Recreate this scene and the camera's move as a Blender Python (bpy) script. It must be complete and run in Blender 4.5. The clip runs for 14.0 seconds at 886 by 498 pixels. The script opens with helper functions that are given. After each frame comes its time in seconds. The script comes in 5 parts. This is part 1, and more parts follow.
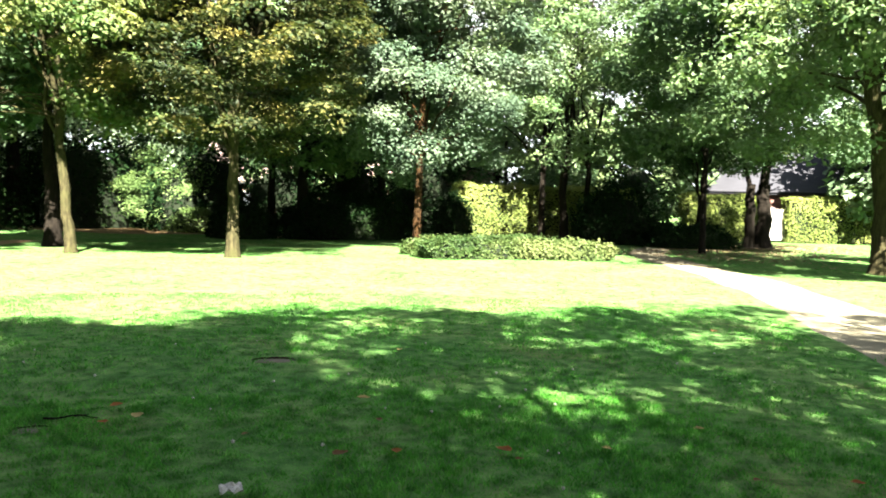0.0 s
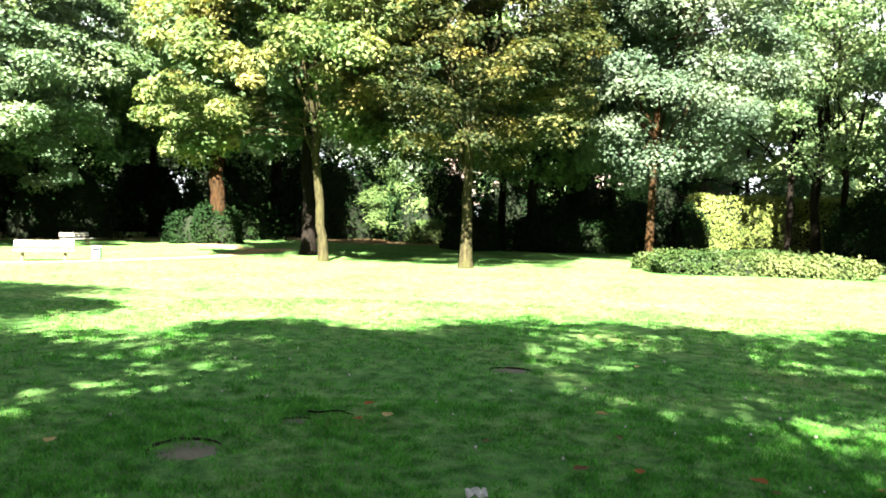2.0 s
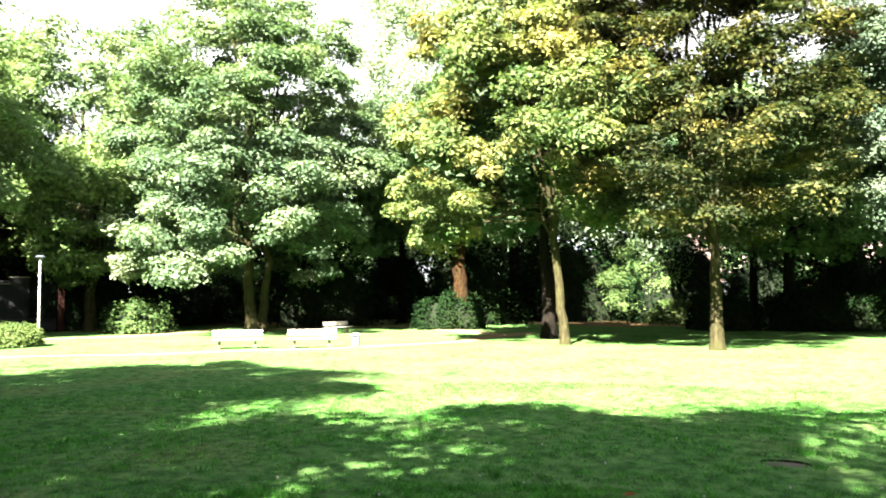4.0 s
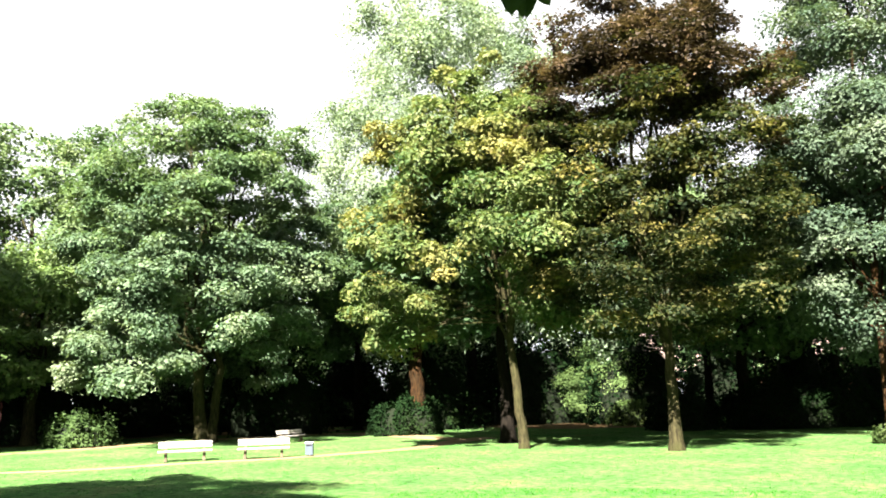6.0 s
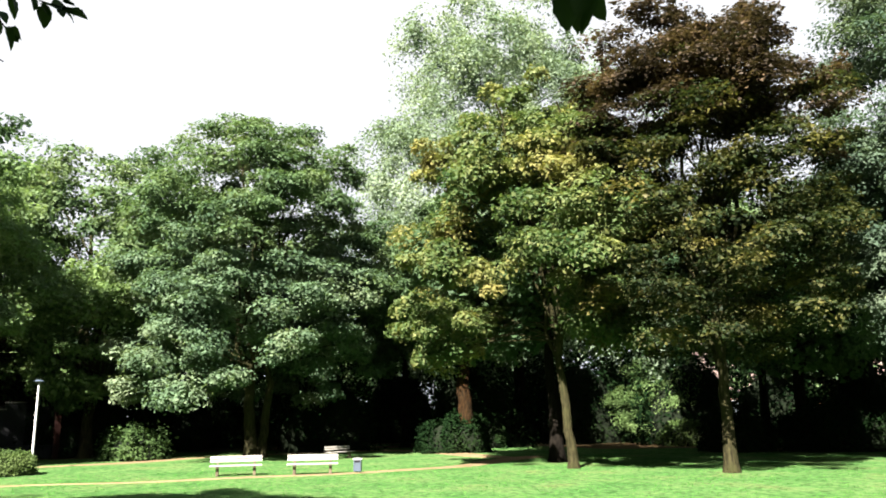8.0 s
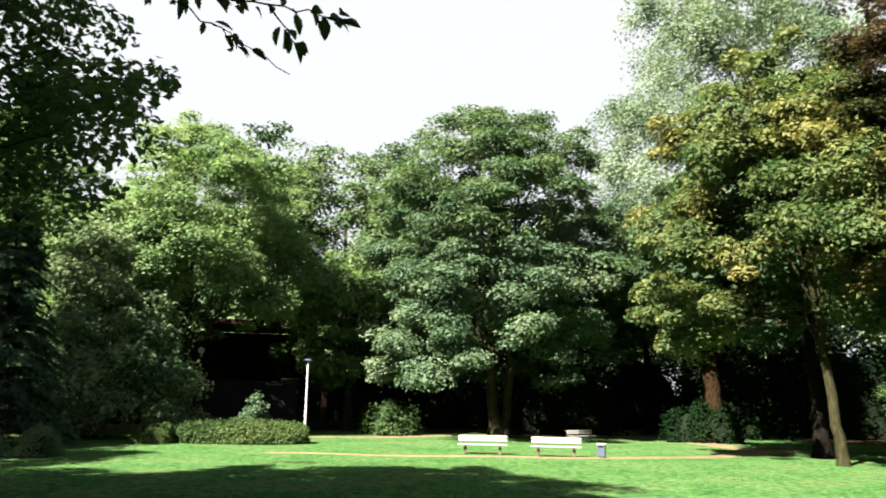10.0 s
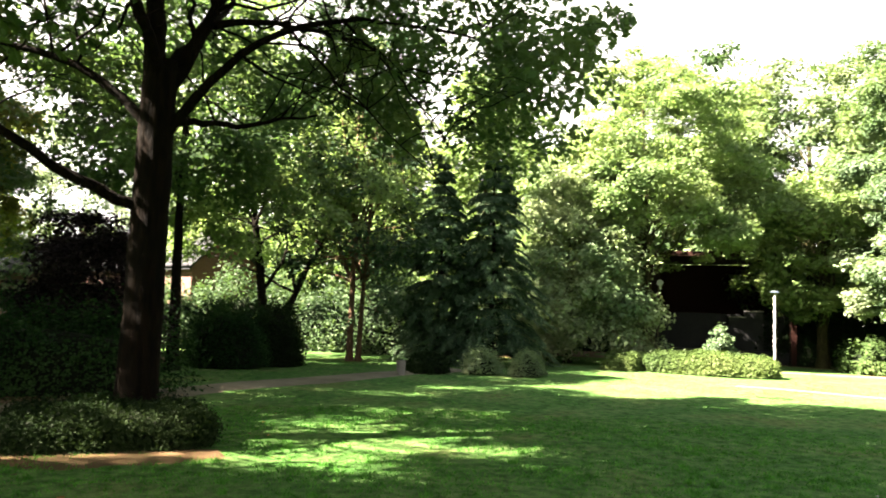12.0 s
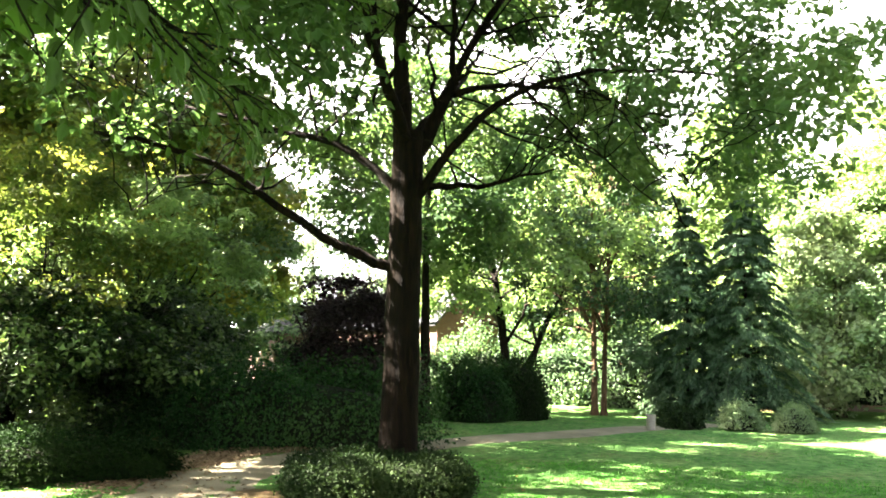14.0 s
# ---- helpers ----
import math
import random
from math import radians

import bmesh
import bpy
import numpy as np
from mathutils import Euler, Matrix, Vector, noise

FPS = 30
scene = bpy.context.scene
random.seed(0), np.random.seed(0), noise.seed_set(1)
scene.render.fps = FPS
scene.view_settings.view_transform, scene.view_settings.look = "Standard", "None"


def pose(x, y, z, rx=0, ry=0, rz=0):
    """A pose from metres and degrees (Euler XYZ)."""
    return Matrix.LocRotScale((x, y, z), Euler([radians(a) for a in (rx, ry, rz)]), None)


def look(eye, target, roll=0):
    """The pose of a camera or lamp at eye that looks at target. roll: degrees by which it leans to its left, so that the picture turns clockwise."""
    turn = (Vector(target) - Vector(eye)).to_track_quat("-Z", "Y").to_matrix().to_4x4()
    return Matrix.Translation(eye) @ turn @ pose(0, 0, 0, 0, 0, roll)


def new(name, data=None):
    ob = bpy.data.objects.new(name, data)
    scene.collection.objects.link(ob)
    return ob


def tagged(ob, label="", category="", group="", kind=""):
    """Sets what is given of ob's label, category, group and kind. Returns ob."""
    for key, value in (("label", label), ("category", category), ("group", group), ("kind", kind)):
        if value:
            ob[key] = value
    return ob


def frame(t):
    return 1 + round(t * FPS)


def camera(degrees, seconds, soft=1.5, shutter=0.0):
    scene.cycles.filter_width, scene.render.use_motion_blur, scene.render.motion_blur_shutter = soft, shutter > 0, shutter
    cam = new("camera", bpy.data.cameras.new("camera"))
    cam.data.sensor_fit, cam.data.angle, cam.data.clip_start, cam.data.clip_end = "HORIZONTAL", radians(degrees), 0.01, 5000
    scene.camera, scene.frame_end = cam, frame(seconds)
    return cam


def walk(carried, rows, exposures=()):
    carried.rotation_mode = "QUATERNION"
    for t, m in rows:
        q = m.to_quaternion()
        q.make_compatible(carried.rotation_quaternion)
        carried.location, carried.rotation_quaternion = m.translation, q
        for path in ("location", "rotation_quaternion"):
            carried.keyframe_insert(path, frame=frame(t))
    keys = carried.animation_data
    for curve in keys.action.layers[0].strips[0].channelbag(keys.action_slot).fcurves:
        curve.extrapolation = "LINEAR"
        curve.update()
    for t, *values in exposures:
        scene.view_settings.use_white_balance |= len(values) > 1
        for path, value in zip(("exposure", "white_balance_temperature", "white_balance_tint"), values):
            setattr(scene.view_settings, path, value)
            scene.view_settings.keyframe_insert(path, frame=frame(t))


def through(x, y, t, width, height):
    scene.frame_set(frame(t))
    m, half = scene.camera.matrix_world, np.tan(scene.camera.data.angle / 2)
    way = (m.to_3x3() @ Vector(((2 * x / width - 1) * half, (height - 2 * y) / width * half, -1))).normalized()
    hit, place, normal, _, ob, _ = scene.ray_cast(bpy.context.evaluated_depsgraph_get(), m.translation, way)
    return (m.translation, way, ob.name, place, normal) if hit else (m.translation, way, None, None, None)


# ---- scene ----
cam = camera(60.2, 14.0, soft=1.8, shutter=0.15)
EYE, ARM = 1.85, 0.45
# seconds, yaw, pitch, roll: the camera is held at arm's length by someone who turns on the spot
ROWS = [
    (0, 0.00, -3.37, -1.68),
    (0.5, 5.91, -2.36, -1.59),
    (1, 10.24, -3.25, -1.71),
    (1.5, 14.65, -3.22, -2.03),
    (2, 16.85, -2.92, -1.65),
    (2.5, 21.30, -3.04, -1.22),
    (3, 25.58, -2.92, 0.39),
    (3.5, 30.53, -0.01, -0.26),
    (4, 34.43, 3.11, 0.40),
    (4.2, 36.08, 3.47, -0.19),
    (6.3, 30.57, 11.03, 1.58),
    (6.5, 30.49, 10.83, 1.57),
    (7, 32.83, 11.70, 1.79),
    (7.2, 33.07, 11.81, 1.61),
    (9.3, 43.40, 12.32, -0.21),
    (9.5, 45.77, 12.12, -0.30),
    (10, 52.25, 10.90, -0.91),
    (10.5, 60.05, 9.07, -1.92),
    (11, 68.69, 7.44, -2.39),
    (11.5, 77.77, 5.31, -2.23),
    (12, 85.15, 4.99, -2.06),
    (12.5, 92.65, 3.02, -2.71),
    (13, 98.53, 4.26, -2.53),
    (13.5, 102.55, 7.16, -1.34),
    (14, 102.78, 8.39, -1.18),
]


def held(yaw, pitch, roll):
    a = radians(yaw)
    return pose(-ARM * math.sin(a), ARM * math.cos(a), EYE, 90 + pitch, 0, yaw) @ pose(0, 0, 0, 0, 0, -roll)


EXPOSURES = [(0, 4.95, 6550, 10), (3, 5.1, 6550, 10), (4.2, 4.95, 6600, 11), (6.3, 3.92, 6420, 14), (9.5, 3.22, 6250, 12), (10.5, 3.22, 6400, 12), (11, 3.7, 6900, 13), (11.5, 4.35, 7200, 15), (12, 5.0, 7300, 16), (12.5, 5.72, 7300, 17), (13, 6.27, 7050, 16), (14, 6.5, 6900, 15)]
walk(cam, [(t, held(yaw, pitch, roll)) for t, yaw, pitch, roll in ROWS], EXPOSURES)

# ---- light ----
SUN_AZ, SUN_EL = 190.0, 42.0
world = bpy.data.worlds.new("sky")
scene.world = world
world.use_nodes = True
wn = world.node_tree
sky = wn.nodes.new("ShaderNodeTexSky")
sky.sky_type, sky.sun_disc = "NISHITA", False
sky.sun_elevation, sky.sun_rotation = radians(SUN_EL), radians(360 - SUN_AZ)
sky.air_density, sky.dust_density, sky.ozone_density = 0.35, 1.0, 0.5
# bright haze over the blue, thinner overhead
veil = wn.nodes.new("ShaderNodeMix")
veil.data_type = "RGBA"
up_node, haze = wn.nodes.new("ShaderNodeSeparateXYZ"), wn.nodes.new("ShaderNodeMapRange")
co_node = wn.nodes.new("ShaderNodeTexCoord")
wn.links.new(co_node.outputs["Generated"], up_node.inputs[0])
wn.links.new(up_node.outputs[2], haze.inputs[0])
haze.inputs[1].default_value, haze.inputs[2].default_value = 0.5, 0.85
haze.inputs[3].default_value, haze.inputs[4].default_value = 0.9, 0.12
wn.links.new(haze.outputs[0], veil.inputs[0])
veil.inputs[7].default_value = (2.62, 2.62, 2.55, 1)
wn.links.new(sky.outputs[0], veil.inputs[6])
wn.links.new(veil.outputs[2], wn.nodes["Background"].inputs[0])
wn.nodes["Background"].inputs[1].default_value = 0.044
sun_data = bpy.data.lights.new("sun", "SUN")
sun_data.energy, sun_data.angle, sun_data.color = 5.0, radians(0.55), (1.0, 0.905, 0.8)
sun = new("sun", sun_data)
sun_at = Vector((-math.sin(radians(SUN_AZ)) * math.cos(radians(SUN_EL)), math.cos(radians(SUN_AZ)) * math.cos(radians(SUN_EL)), math.sin(radians(SUN_EL))))
sun.matrix_world = look(sun_at * 60, (0, 0, 0))


# ---- materials ----
def material(name):
    m = bpy.data.materials.new(name)
    m.use_nodes = True
    nt = m.node_tree
    return m, nt, nt.nodes["Principled BSDF"]


def noise_tex(nt, scale, detail=4, rough=0.55, stretch=(1, 1, 1), generated=False):
    co = nt.nodes.new("ShaderNodeTexCoord")
    mp = nt.nodes.new("ShaderNodeMapping")
    mp.inputs["Scale"].default_value = stretch
    nt.links.new(co.outputs["Object"], mp.inputs[0])
    n = nt.nodes.new("ShaderNodeTexNoise")
    n.inputs["Scale"].default_value, n.inputs["Detail"].default_value, n.inputs["Roughness"].default_value = scale, detail, rough
    nt.links.new(mp.outputs[0], n.inputs["Vector"])
    return n.outputs["Fac"]


def ramp(nt, fac, stops):
    r = nt.nodes.new("ShaderNodeValToRGB")
    r.color_ramp.elements[0].position, r.color_ramp.elements[0].color = stops[0][0], (*stops[0][1], 1)
    r.color_ramp.elements[1].position, r.color_ramp.elements[1].color = stops[-1][0], (*stops[-1][1], 1)
    for p, c in stops[1:-1]:
        r.color_ramp.elements.new(p).color = (*c, 1)
    nt.links.new(fac, r.inputs[0])
    return r.outputs[0]


def mix(nt, fac, a, b, how="MIX"):
    m = nt.nodes.new("ShaderNodeMix")
    m.data_type, m.blend_type = "RGBA", how
    for sock, v in ((m.inputs[0], fac), (m.inputs[6], a), (m.inputs[7], b)):
        if hasattr(v, "is_output"):
            nt.links.new(v, sock)
        elif isinstance(v, tuple):
            sock.default_value = (*v, 1)
        else:
            sock.default_value = v
    return m.outputs[2]


def bump(nt, bsdf, fac, strength, distance):
    b = nt.nodes.new("ShaderNodeBump")
    b.inputs["Strength"].default_value, b.inputs["Distance"].default_value = strength, distance
    nt.links.new(fac, b.inputs["Height"])
    nt.links.new(b.outputs[0], bsdf.inputs["Normal"])


def leaf_material(name, dark, mid, light, through=0.35, rough=0.5, patch=0.35, boughs=0.76, gloss=0.06):
    """Leaves: each one a little different, whole boughs yellower or darker, and some light let through."""
    m, nt, bsdf = material(name)
    geo_node = nt.nodes.new("ShaderNodeNewGeometry")
    one = ramp(nt, geo_node.outputs["Random Per Island"], [(0.0, dark), (0.55, mid), (1.0, light)])
    big = ramp(nt, noise_tex(nt, patch, 3), [(0.35, dark), (0.5, mid), (0.66, light)])
    col = mix(nt, boughs, one, big)
    nt.links.new(col, bsdf.inputs["Base Color"])
    bsdf.inputs["Roughness"].default_value = rough
    bsdf.inputs["Specular IOR Level"].default_value = gloss
    tr = nt.nodes.new("ShaderNodeBsdfTranslucent")
    nt.links.new(mix(nt, 1.0, col, (1.2, 1.28, 0.72), "MULTIPLY"), tr.inputs[0])
    sh = nt.nodes.new("ShaderNodeMixShader")
    sh.inputs[0].default_value = through
    nt.links.new(bsdf.outputs[0], sh.inputs[1])
    nt.links.new(tr.outputs[0], sh.inputs[2])
    nt.links.new(sh.outputs[0], nt.nodes["Material Output"].inputs["Surface"])
    return m


def bark_material(name, dark, light, scale=6.0, moss=None):
    m, nt, bsdf = material(name)
    fur = noise_tex(nt, scale, 6, 0.7, (3.0, 3.0, 0.5))
    col = ramp(nt, fur, [(0.4, dark), (0.6, light)])
    blot = noise_tex(nt, 1.3, 4, 0.6)
    col = mix(nt, ramp(nt, blot, [(0.45, (0, 0, 0)), (0.7, (0.7, 0.7, 0.7))]), col, moss or tuple(c * 0.55 for c in light))
    nt.links.new(col, bsdf.inputs["Base Color"])
    bsdf.inputs["Roughness"].default_value, bsdf.inputs["Specular IOR Level"].default_value = 0.9, 0.04
    bump(nt, bsdf, fur, 1.0, 0.06)
    return m


def plain_material(name, a, b, scale=8.0, rough=0.7, metal=0.0, bumpy=0.15, stretch=(1, 1, 1)):
    m, nt, bsdf = material(name)
    n1, n2 = noise_tex(nt, scale, 5, 0.6, stretch), noise_tex(nt, scale * 0.13, 3)
    col = mix(nt, 0.5, ramp(nt, n1, [(0.3, a), (0.7, b)]), ramp(nt, n2, [(0.3, a), (0.7, b)]))
    nt.links.new(col, bsdf.inputs["Base Color"])
    bsdf.inputs["Roughness"].default_value, bsdf.inputs["Metallic"].default_value = rough, metal
    bsdf.inputs["Specular IOR Level"].default_value = 0.5 if rough < 0.6 else 0.08
    bump(nt, bsdf, n1, bumpy, 0.01)
    return m


def brick_material(name, a, b, mortar):
    m, nt, bsdf = material(name)
    co = nt.nodes.new("ShaderNodeTexCoord")
    # wall runs along x, courses along z
    sp, cb = nt.nodes.new("ShaderNodeSeparateXYZ"), nt.nodes.new("ShaderNodeCombineXYZ")
    ad = nt.nodes.new("ShaderNodeMath")
    nt.links.new(co.outputs["Object"], sp.inputs[0])
    nt.links.new(sp.outputs[0], ad.inputs[0])
    nt.links.new(sp.outputs[1], ad.inputs[1])
    nt.links.new(ad.outputs[0], cb.inputs[0])
    nt.links.new(sp.outputs[2], cb.inputs[1])
    br = nt.nodes.new("ShaderNodeTexBrick")
    br.inputs["Scale"].default_value = 1.0
    br.inputs["Brick Width"].default_value, br.inputs["Row Height"].default_value, br.inputs["Mortar Size"].default_value = 0.22, 0.07, 0.008
    for i, c in ((1, a), (2, b), (3, mortar)):
        br.inputs[i].default_value = (*c, 1)
    nt.links.new(cb.outputs[0], br.inputs[0])
    col = mix(nt, 0.35, br.outputs[0], ramp(nt, noise_tex(nt, 0.8), [(0.3, tuple(c * 0.6 for c in a)), (0.7, b)]))
    nt.links.new(col, bsdf.inputs["Base Color"])
    bsdf.inputs["Roughness"].default_value = 0.9
    bump(nt, bsdf, br.outputs["Fac"], -0.4, 0.01)
    return m


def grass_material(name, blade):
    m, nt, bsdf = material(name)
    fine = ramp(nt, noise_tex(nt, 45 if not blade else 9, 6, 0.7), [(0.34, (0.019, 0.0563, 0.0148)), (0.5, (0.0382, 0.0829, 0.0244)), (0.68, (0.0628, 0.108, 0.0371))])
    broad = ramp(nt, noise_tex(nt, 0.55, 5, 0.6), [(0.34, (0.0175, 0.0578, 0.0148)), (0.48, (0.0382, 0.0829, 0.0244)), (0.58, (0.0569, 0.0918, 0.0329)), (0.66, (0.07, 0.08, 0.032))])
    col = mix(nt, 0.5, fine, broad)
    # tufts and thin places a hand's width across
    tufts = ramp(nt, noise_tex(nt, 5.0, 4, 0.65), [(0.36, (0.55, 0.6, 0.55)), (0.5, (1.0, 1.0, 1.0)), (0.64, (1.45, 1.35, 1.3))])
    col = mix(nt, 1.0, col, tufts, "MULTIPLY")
    # blades more saturated than turf: the near lawn's shade tone is in them
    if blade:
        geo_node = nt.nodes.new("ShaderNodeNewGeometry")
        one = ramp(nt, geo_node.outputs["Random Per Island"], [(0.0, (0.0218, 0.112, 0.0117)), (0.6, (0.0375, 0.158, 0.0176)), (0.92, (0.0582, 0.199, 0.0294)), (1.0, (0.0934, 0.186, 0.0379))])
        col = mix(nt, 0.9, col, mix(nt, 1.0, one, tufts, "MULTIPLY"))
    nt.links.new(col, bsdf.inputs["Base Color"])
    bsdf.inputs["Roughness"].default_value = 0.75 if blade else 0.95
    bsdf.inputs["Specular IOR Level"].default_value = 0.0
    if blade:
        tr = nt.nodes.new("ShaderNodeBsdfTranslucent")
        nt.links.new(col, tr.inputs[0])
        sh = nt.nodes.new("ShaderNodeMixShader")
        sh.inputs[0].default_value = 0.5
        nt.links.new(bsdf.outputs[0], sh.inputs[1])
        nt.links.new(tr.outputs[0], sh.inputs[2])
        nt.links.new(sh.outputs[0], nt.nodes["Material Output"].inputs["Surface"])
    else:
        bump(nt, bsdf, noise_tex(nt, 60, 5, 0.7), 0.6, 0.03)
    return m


def gravel_material(name, a, b, c):
    m, nt, bsdf = material(name)
    fine = noise_tex(nt, 60, 6, 0.7)
    col = mix(nt, 0.45, ramp(nt, fine, [(0.3, a), (0.7, b)]), ramp(nt, noise_tex(nt, 0.9, 5, 0.65), [(0.35, c), (0.65, b)]))
    nt.links.new(col, bsdf.inputs["Base Color"])
    bsdf.inputs["Roughness"].default_value, bsdf.inputs["Specular IOR Level"].default_value = 0.95, 0.04
    bump(nt, bsdf, fine, 0.5, 0.01)
    return m


# turf tinted pale for the sunlit far lawn, blades deep for near shade
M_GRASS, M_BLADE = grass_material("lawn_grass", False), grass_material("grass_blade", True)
M_PATH = gravel_material("sandy_path", (0.0563, 0.0516, 0.033), (0.118, 0.113, 0.0781), (0.0294, 0.0266, 0.0163))
M_SOIL = gravel_material("bare_soil", (0.045, 0.042, 0.0306), (0.085, 0.078, 0.0561), (0.03, 0.03, 0.0187))
M_SAND = gravel_material("yellow_sand", (0.0904, 0.0663, 0.0345), (0.133, 0.101, 0.0575), (0.0689, 0.0508, 0.023))
M_RIM_SHADOW = gravel_material("rim_shadow", (0.00653, 0.00544, 0.00381), (0.019, 0.0152, 0.0109), (0.00435, 0.00381, 0.00272))
M_LITTER = gravel_material("leaf_litter", (0.0272, 0.019, 0.0109), (0.0707, 0.0435, 0.0218), (0.0218, 0.0272, 0.0109))
L_MAPLE = leaf_material("maple_leaf", (0.02, 0.045, 0.015), (0.056, 0.083, 0.028), (0.155, 0.14, 0.045))
L_YELLOW = leaf_material("yellowing_leaf", (0.023, 0.046, 0.0138), (0.0598, 0.0805, 0.023), (0.144, 0.124, 0.0322), 0.55)
L_BEECH = leaf_material("bronze_beech_leaf", (0.0055, 0.0095, 0.0045), (0.0165, 0.026, 0.0095), (0.1, 0.088, 0.025), 0.3, 0.5, 0.5, 0.72)
L_COPPER = leaf_material("copper_beech_leaf", (0.00819, 0.0076, 0.00562), (0.0249, 0.0193, 0.0123), (0.072, 0.0491, 0.0257), 0.3, 0.5, 0.6, 0.7)
L_LIME = leaf_material("lime_leaf", (0.0265, 0.0517, 0.0236), (0.0534, 0.0891, 0.0377), (0.0999, 0.133, 0.0597))
L_GREEN = leaf_material("green_leaf", (0.0167, 0.0348, 0.0165), (0.0354, 0.0645, 0.0296), (0.0615, 0.0961, 0.0433))
L_COOL = leaf_material("cool_green_leaf", (0.0275, 0.0518, 0.0276), (0.0604, 0.0989, 0.054), (0.122, 0.156, 0.0887))
L_TEAL = leaf_material("dark_cool_leaf", (0.0194, 0.0374, 0.0239), (0.0414, 0.0655, 0.0411), (0.0827, 0.108, 0.0689))
L_PALE = leaf_material("pale_willow_leaf", (0.0518, 0.082, 0.0493), (0.106, 0.146, 0.0937), (0.18, 0.222, 0.153), 0.4)
L_ROBINIA = leaf_material("robinia_leaf", (0.0523, 0.0936, 0.0375), (0.101, 0.156, 0.0621), (0.179, 0.235, 0.102), 0.4)
L_OAK = leaf_material("oak_leaf", (0.0183, 0.0407, 0.0171), (0.0395, 0.0746, 0.0312), (0.081, 0.115, 0.0468), 0.6)
L_CHESTNUT = leaf_material("chestnut_leaf", (0.012, 0.03, 0.008), (0.026, 0.052, 0.013), (0.05, 0.078, 0.02), 0.4)
# evergreen leaf taken near black: shade under the trees is in the colour
L_DARK = leaf_material("shade_dark_leaf", (0.00185, 0.00575, 0.00192), (0.00416, 0.0115, 0.00335), (0.0083, 0.0156, 0.00479), 0.15, 0.85, gloss=0.02)
L_HEDGE = leaf_material("hedge_leaf", (0.0393, 0.06, 0.0149), (0.0925, 0.12, 0.0298), (0.157, 0.174, 0.0507), 0.3)
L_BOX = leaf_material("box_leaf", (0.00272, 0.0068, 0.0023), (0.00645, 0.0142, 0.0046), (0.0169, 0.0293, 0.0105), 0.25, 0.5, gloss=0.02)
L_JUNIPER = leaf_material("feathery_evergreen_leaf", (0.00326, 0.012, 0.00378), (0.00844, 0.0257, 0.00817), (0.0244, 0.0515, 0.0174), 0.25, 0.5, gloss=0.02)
L_MOUND = leaf_material("clipped_shrub_leaf", (0.0159, 0.0326, 0.00998), (0.0357, 0.0607, 0.0165), (0.0728, 0.102, 0.0331), 0.25)
L_NEEDLE = leaf_material("conifer_needle", (0.00687, 0.0184, 0.00823), (0.0156, 0.0349, 0.0158), (0.0344, 0.0635, 0.03), 0.15)
L_RHODO = leaf_material("rhododendron_leaf", (0.00798, 0.0169, 0.00559), (0.0218, 0.042, 0.0125), (0.0437, 0.0728, 0.0232), 0.25, 0.55, gloss=0.05)
L_FRESH = leaf_material("fresh_green_leaf", (0.0356, 0.0659, 0.021), (0.0746, 0.121, 0.0405), (0.133, 0.181, 0.0714), 0.35)
# near black: the shade among inner twigs, put into a colour
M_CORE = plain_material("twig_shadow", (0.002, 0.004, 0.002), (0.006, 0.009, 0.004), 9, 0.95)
B_GREY = bark_material("grey_brown_bark", (0.00745, 0.00711, 0.00343), (0.0297, 0.0273, 0.0125), 6, (0.0211, 0.0239, 0.00804))
# bark lowered towards black: the crowns' shade on these trunks is in it
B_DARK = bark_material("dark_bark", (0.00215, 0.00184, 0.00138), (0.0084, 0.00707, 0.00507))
B_RED = bark_material("red_flaking_bark", (0.00231, 0.00148, 0.000756), (0.03, 0.0162, 0.00594), 7, (0.00808, 0.00709, 0.00378))
# far darker than oak bark: the trunk's shade is put into the colour
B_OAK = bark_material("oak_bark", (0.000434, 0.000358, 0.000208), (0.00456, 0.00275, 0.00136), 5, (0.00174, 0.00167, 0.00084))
B_ROUGH = bark_material("brown_shaggy_bark", (0.0196, 0.0114, 0.0072), (0.0786, 0.049, 0.031), 6)
L_BED = leaf_material("bed_leaf", (0.00848, 0.0208, 0.00548), (0.0198, 0.0357, 0.00958), (0.0565, 0.0713, 0.0246), 0.25)
# near-black stops paint the bush's shade, the pale stop its lit leaves
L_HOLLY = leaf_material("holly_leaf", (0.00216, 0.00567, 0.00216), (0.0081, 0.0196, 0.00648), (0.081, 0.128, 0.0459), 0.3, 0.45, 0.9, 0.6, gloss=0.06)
L_PURPLE = leaf_material("dark_purple_leaf", (0.0035, 0.0026, 0.003), (0.009, 0.0062, 0.007), (0.024, 0.018, 0.02), 0.2, 0.5, gloss=0.03)
L_SILVER = leaf_material("silvery_leaf", (0.0359, 0.0707, 0.0319), (0.0895, 0.133, 0.0638), (0.196, 0.234, 0.121), 0.3)


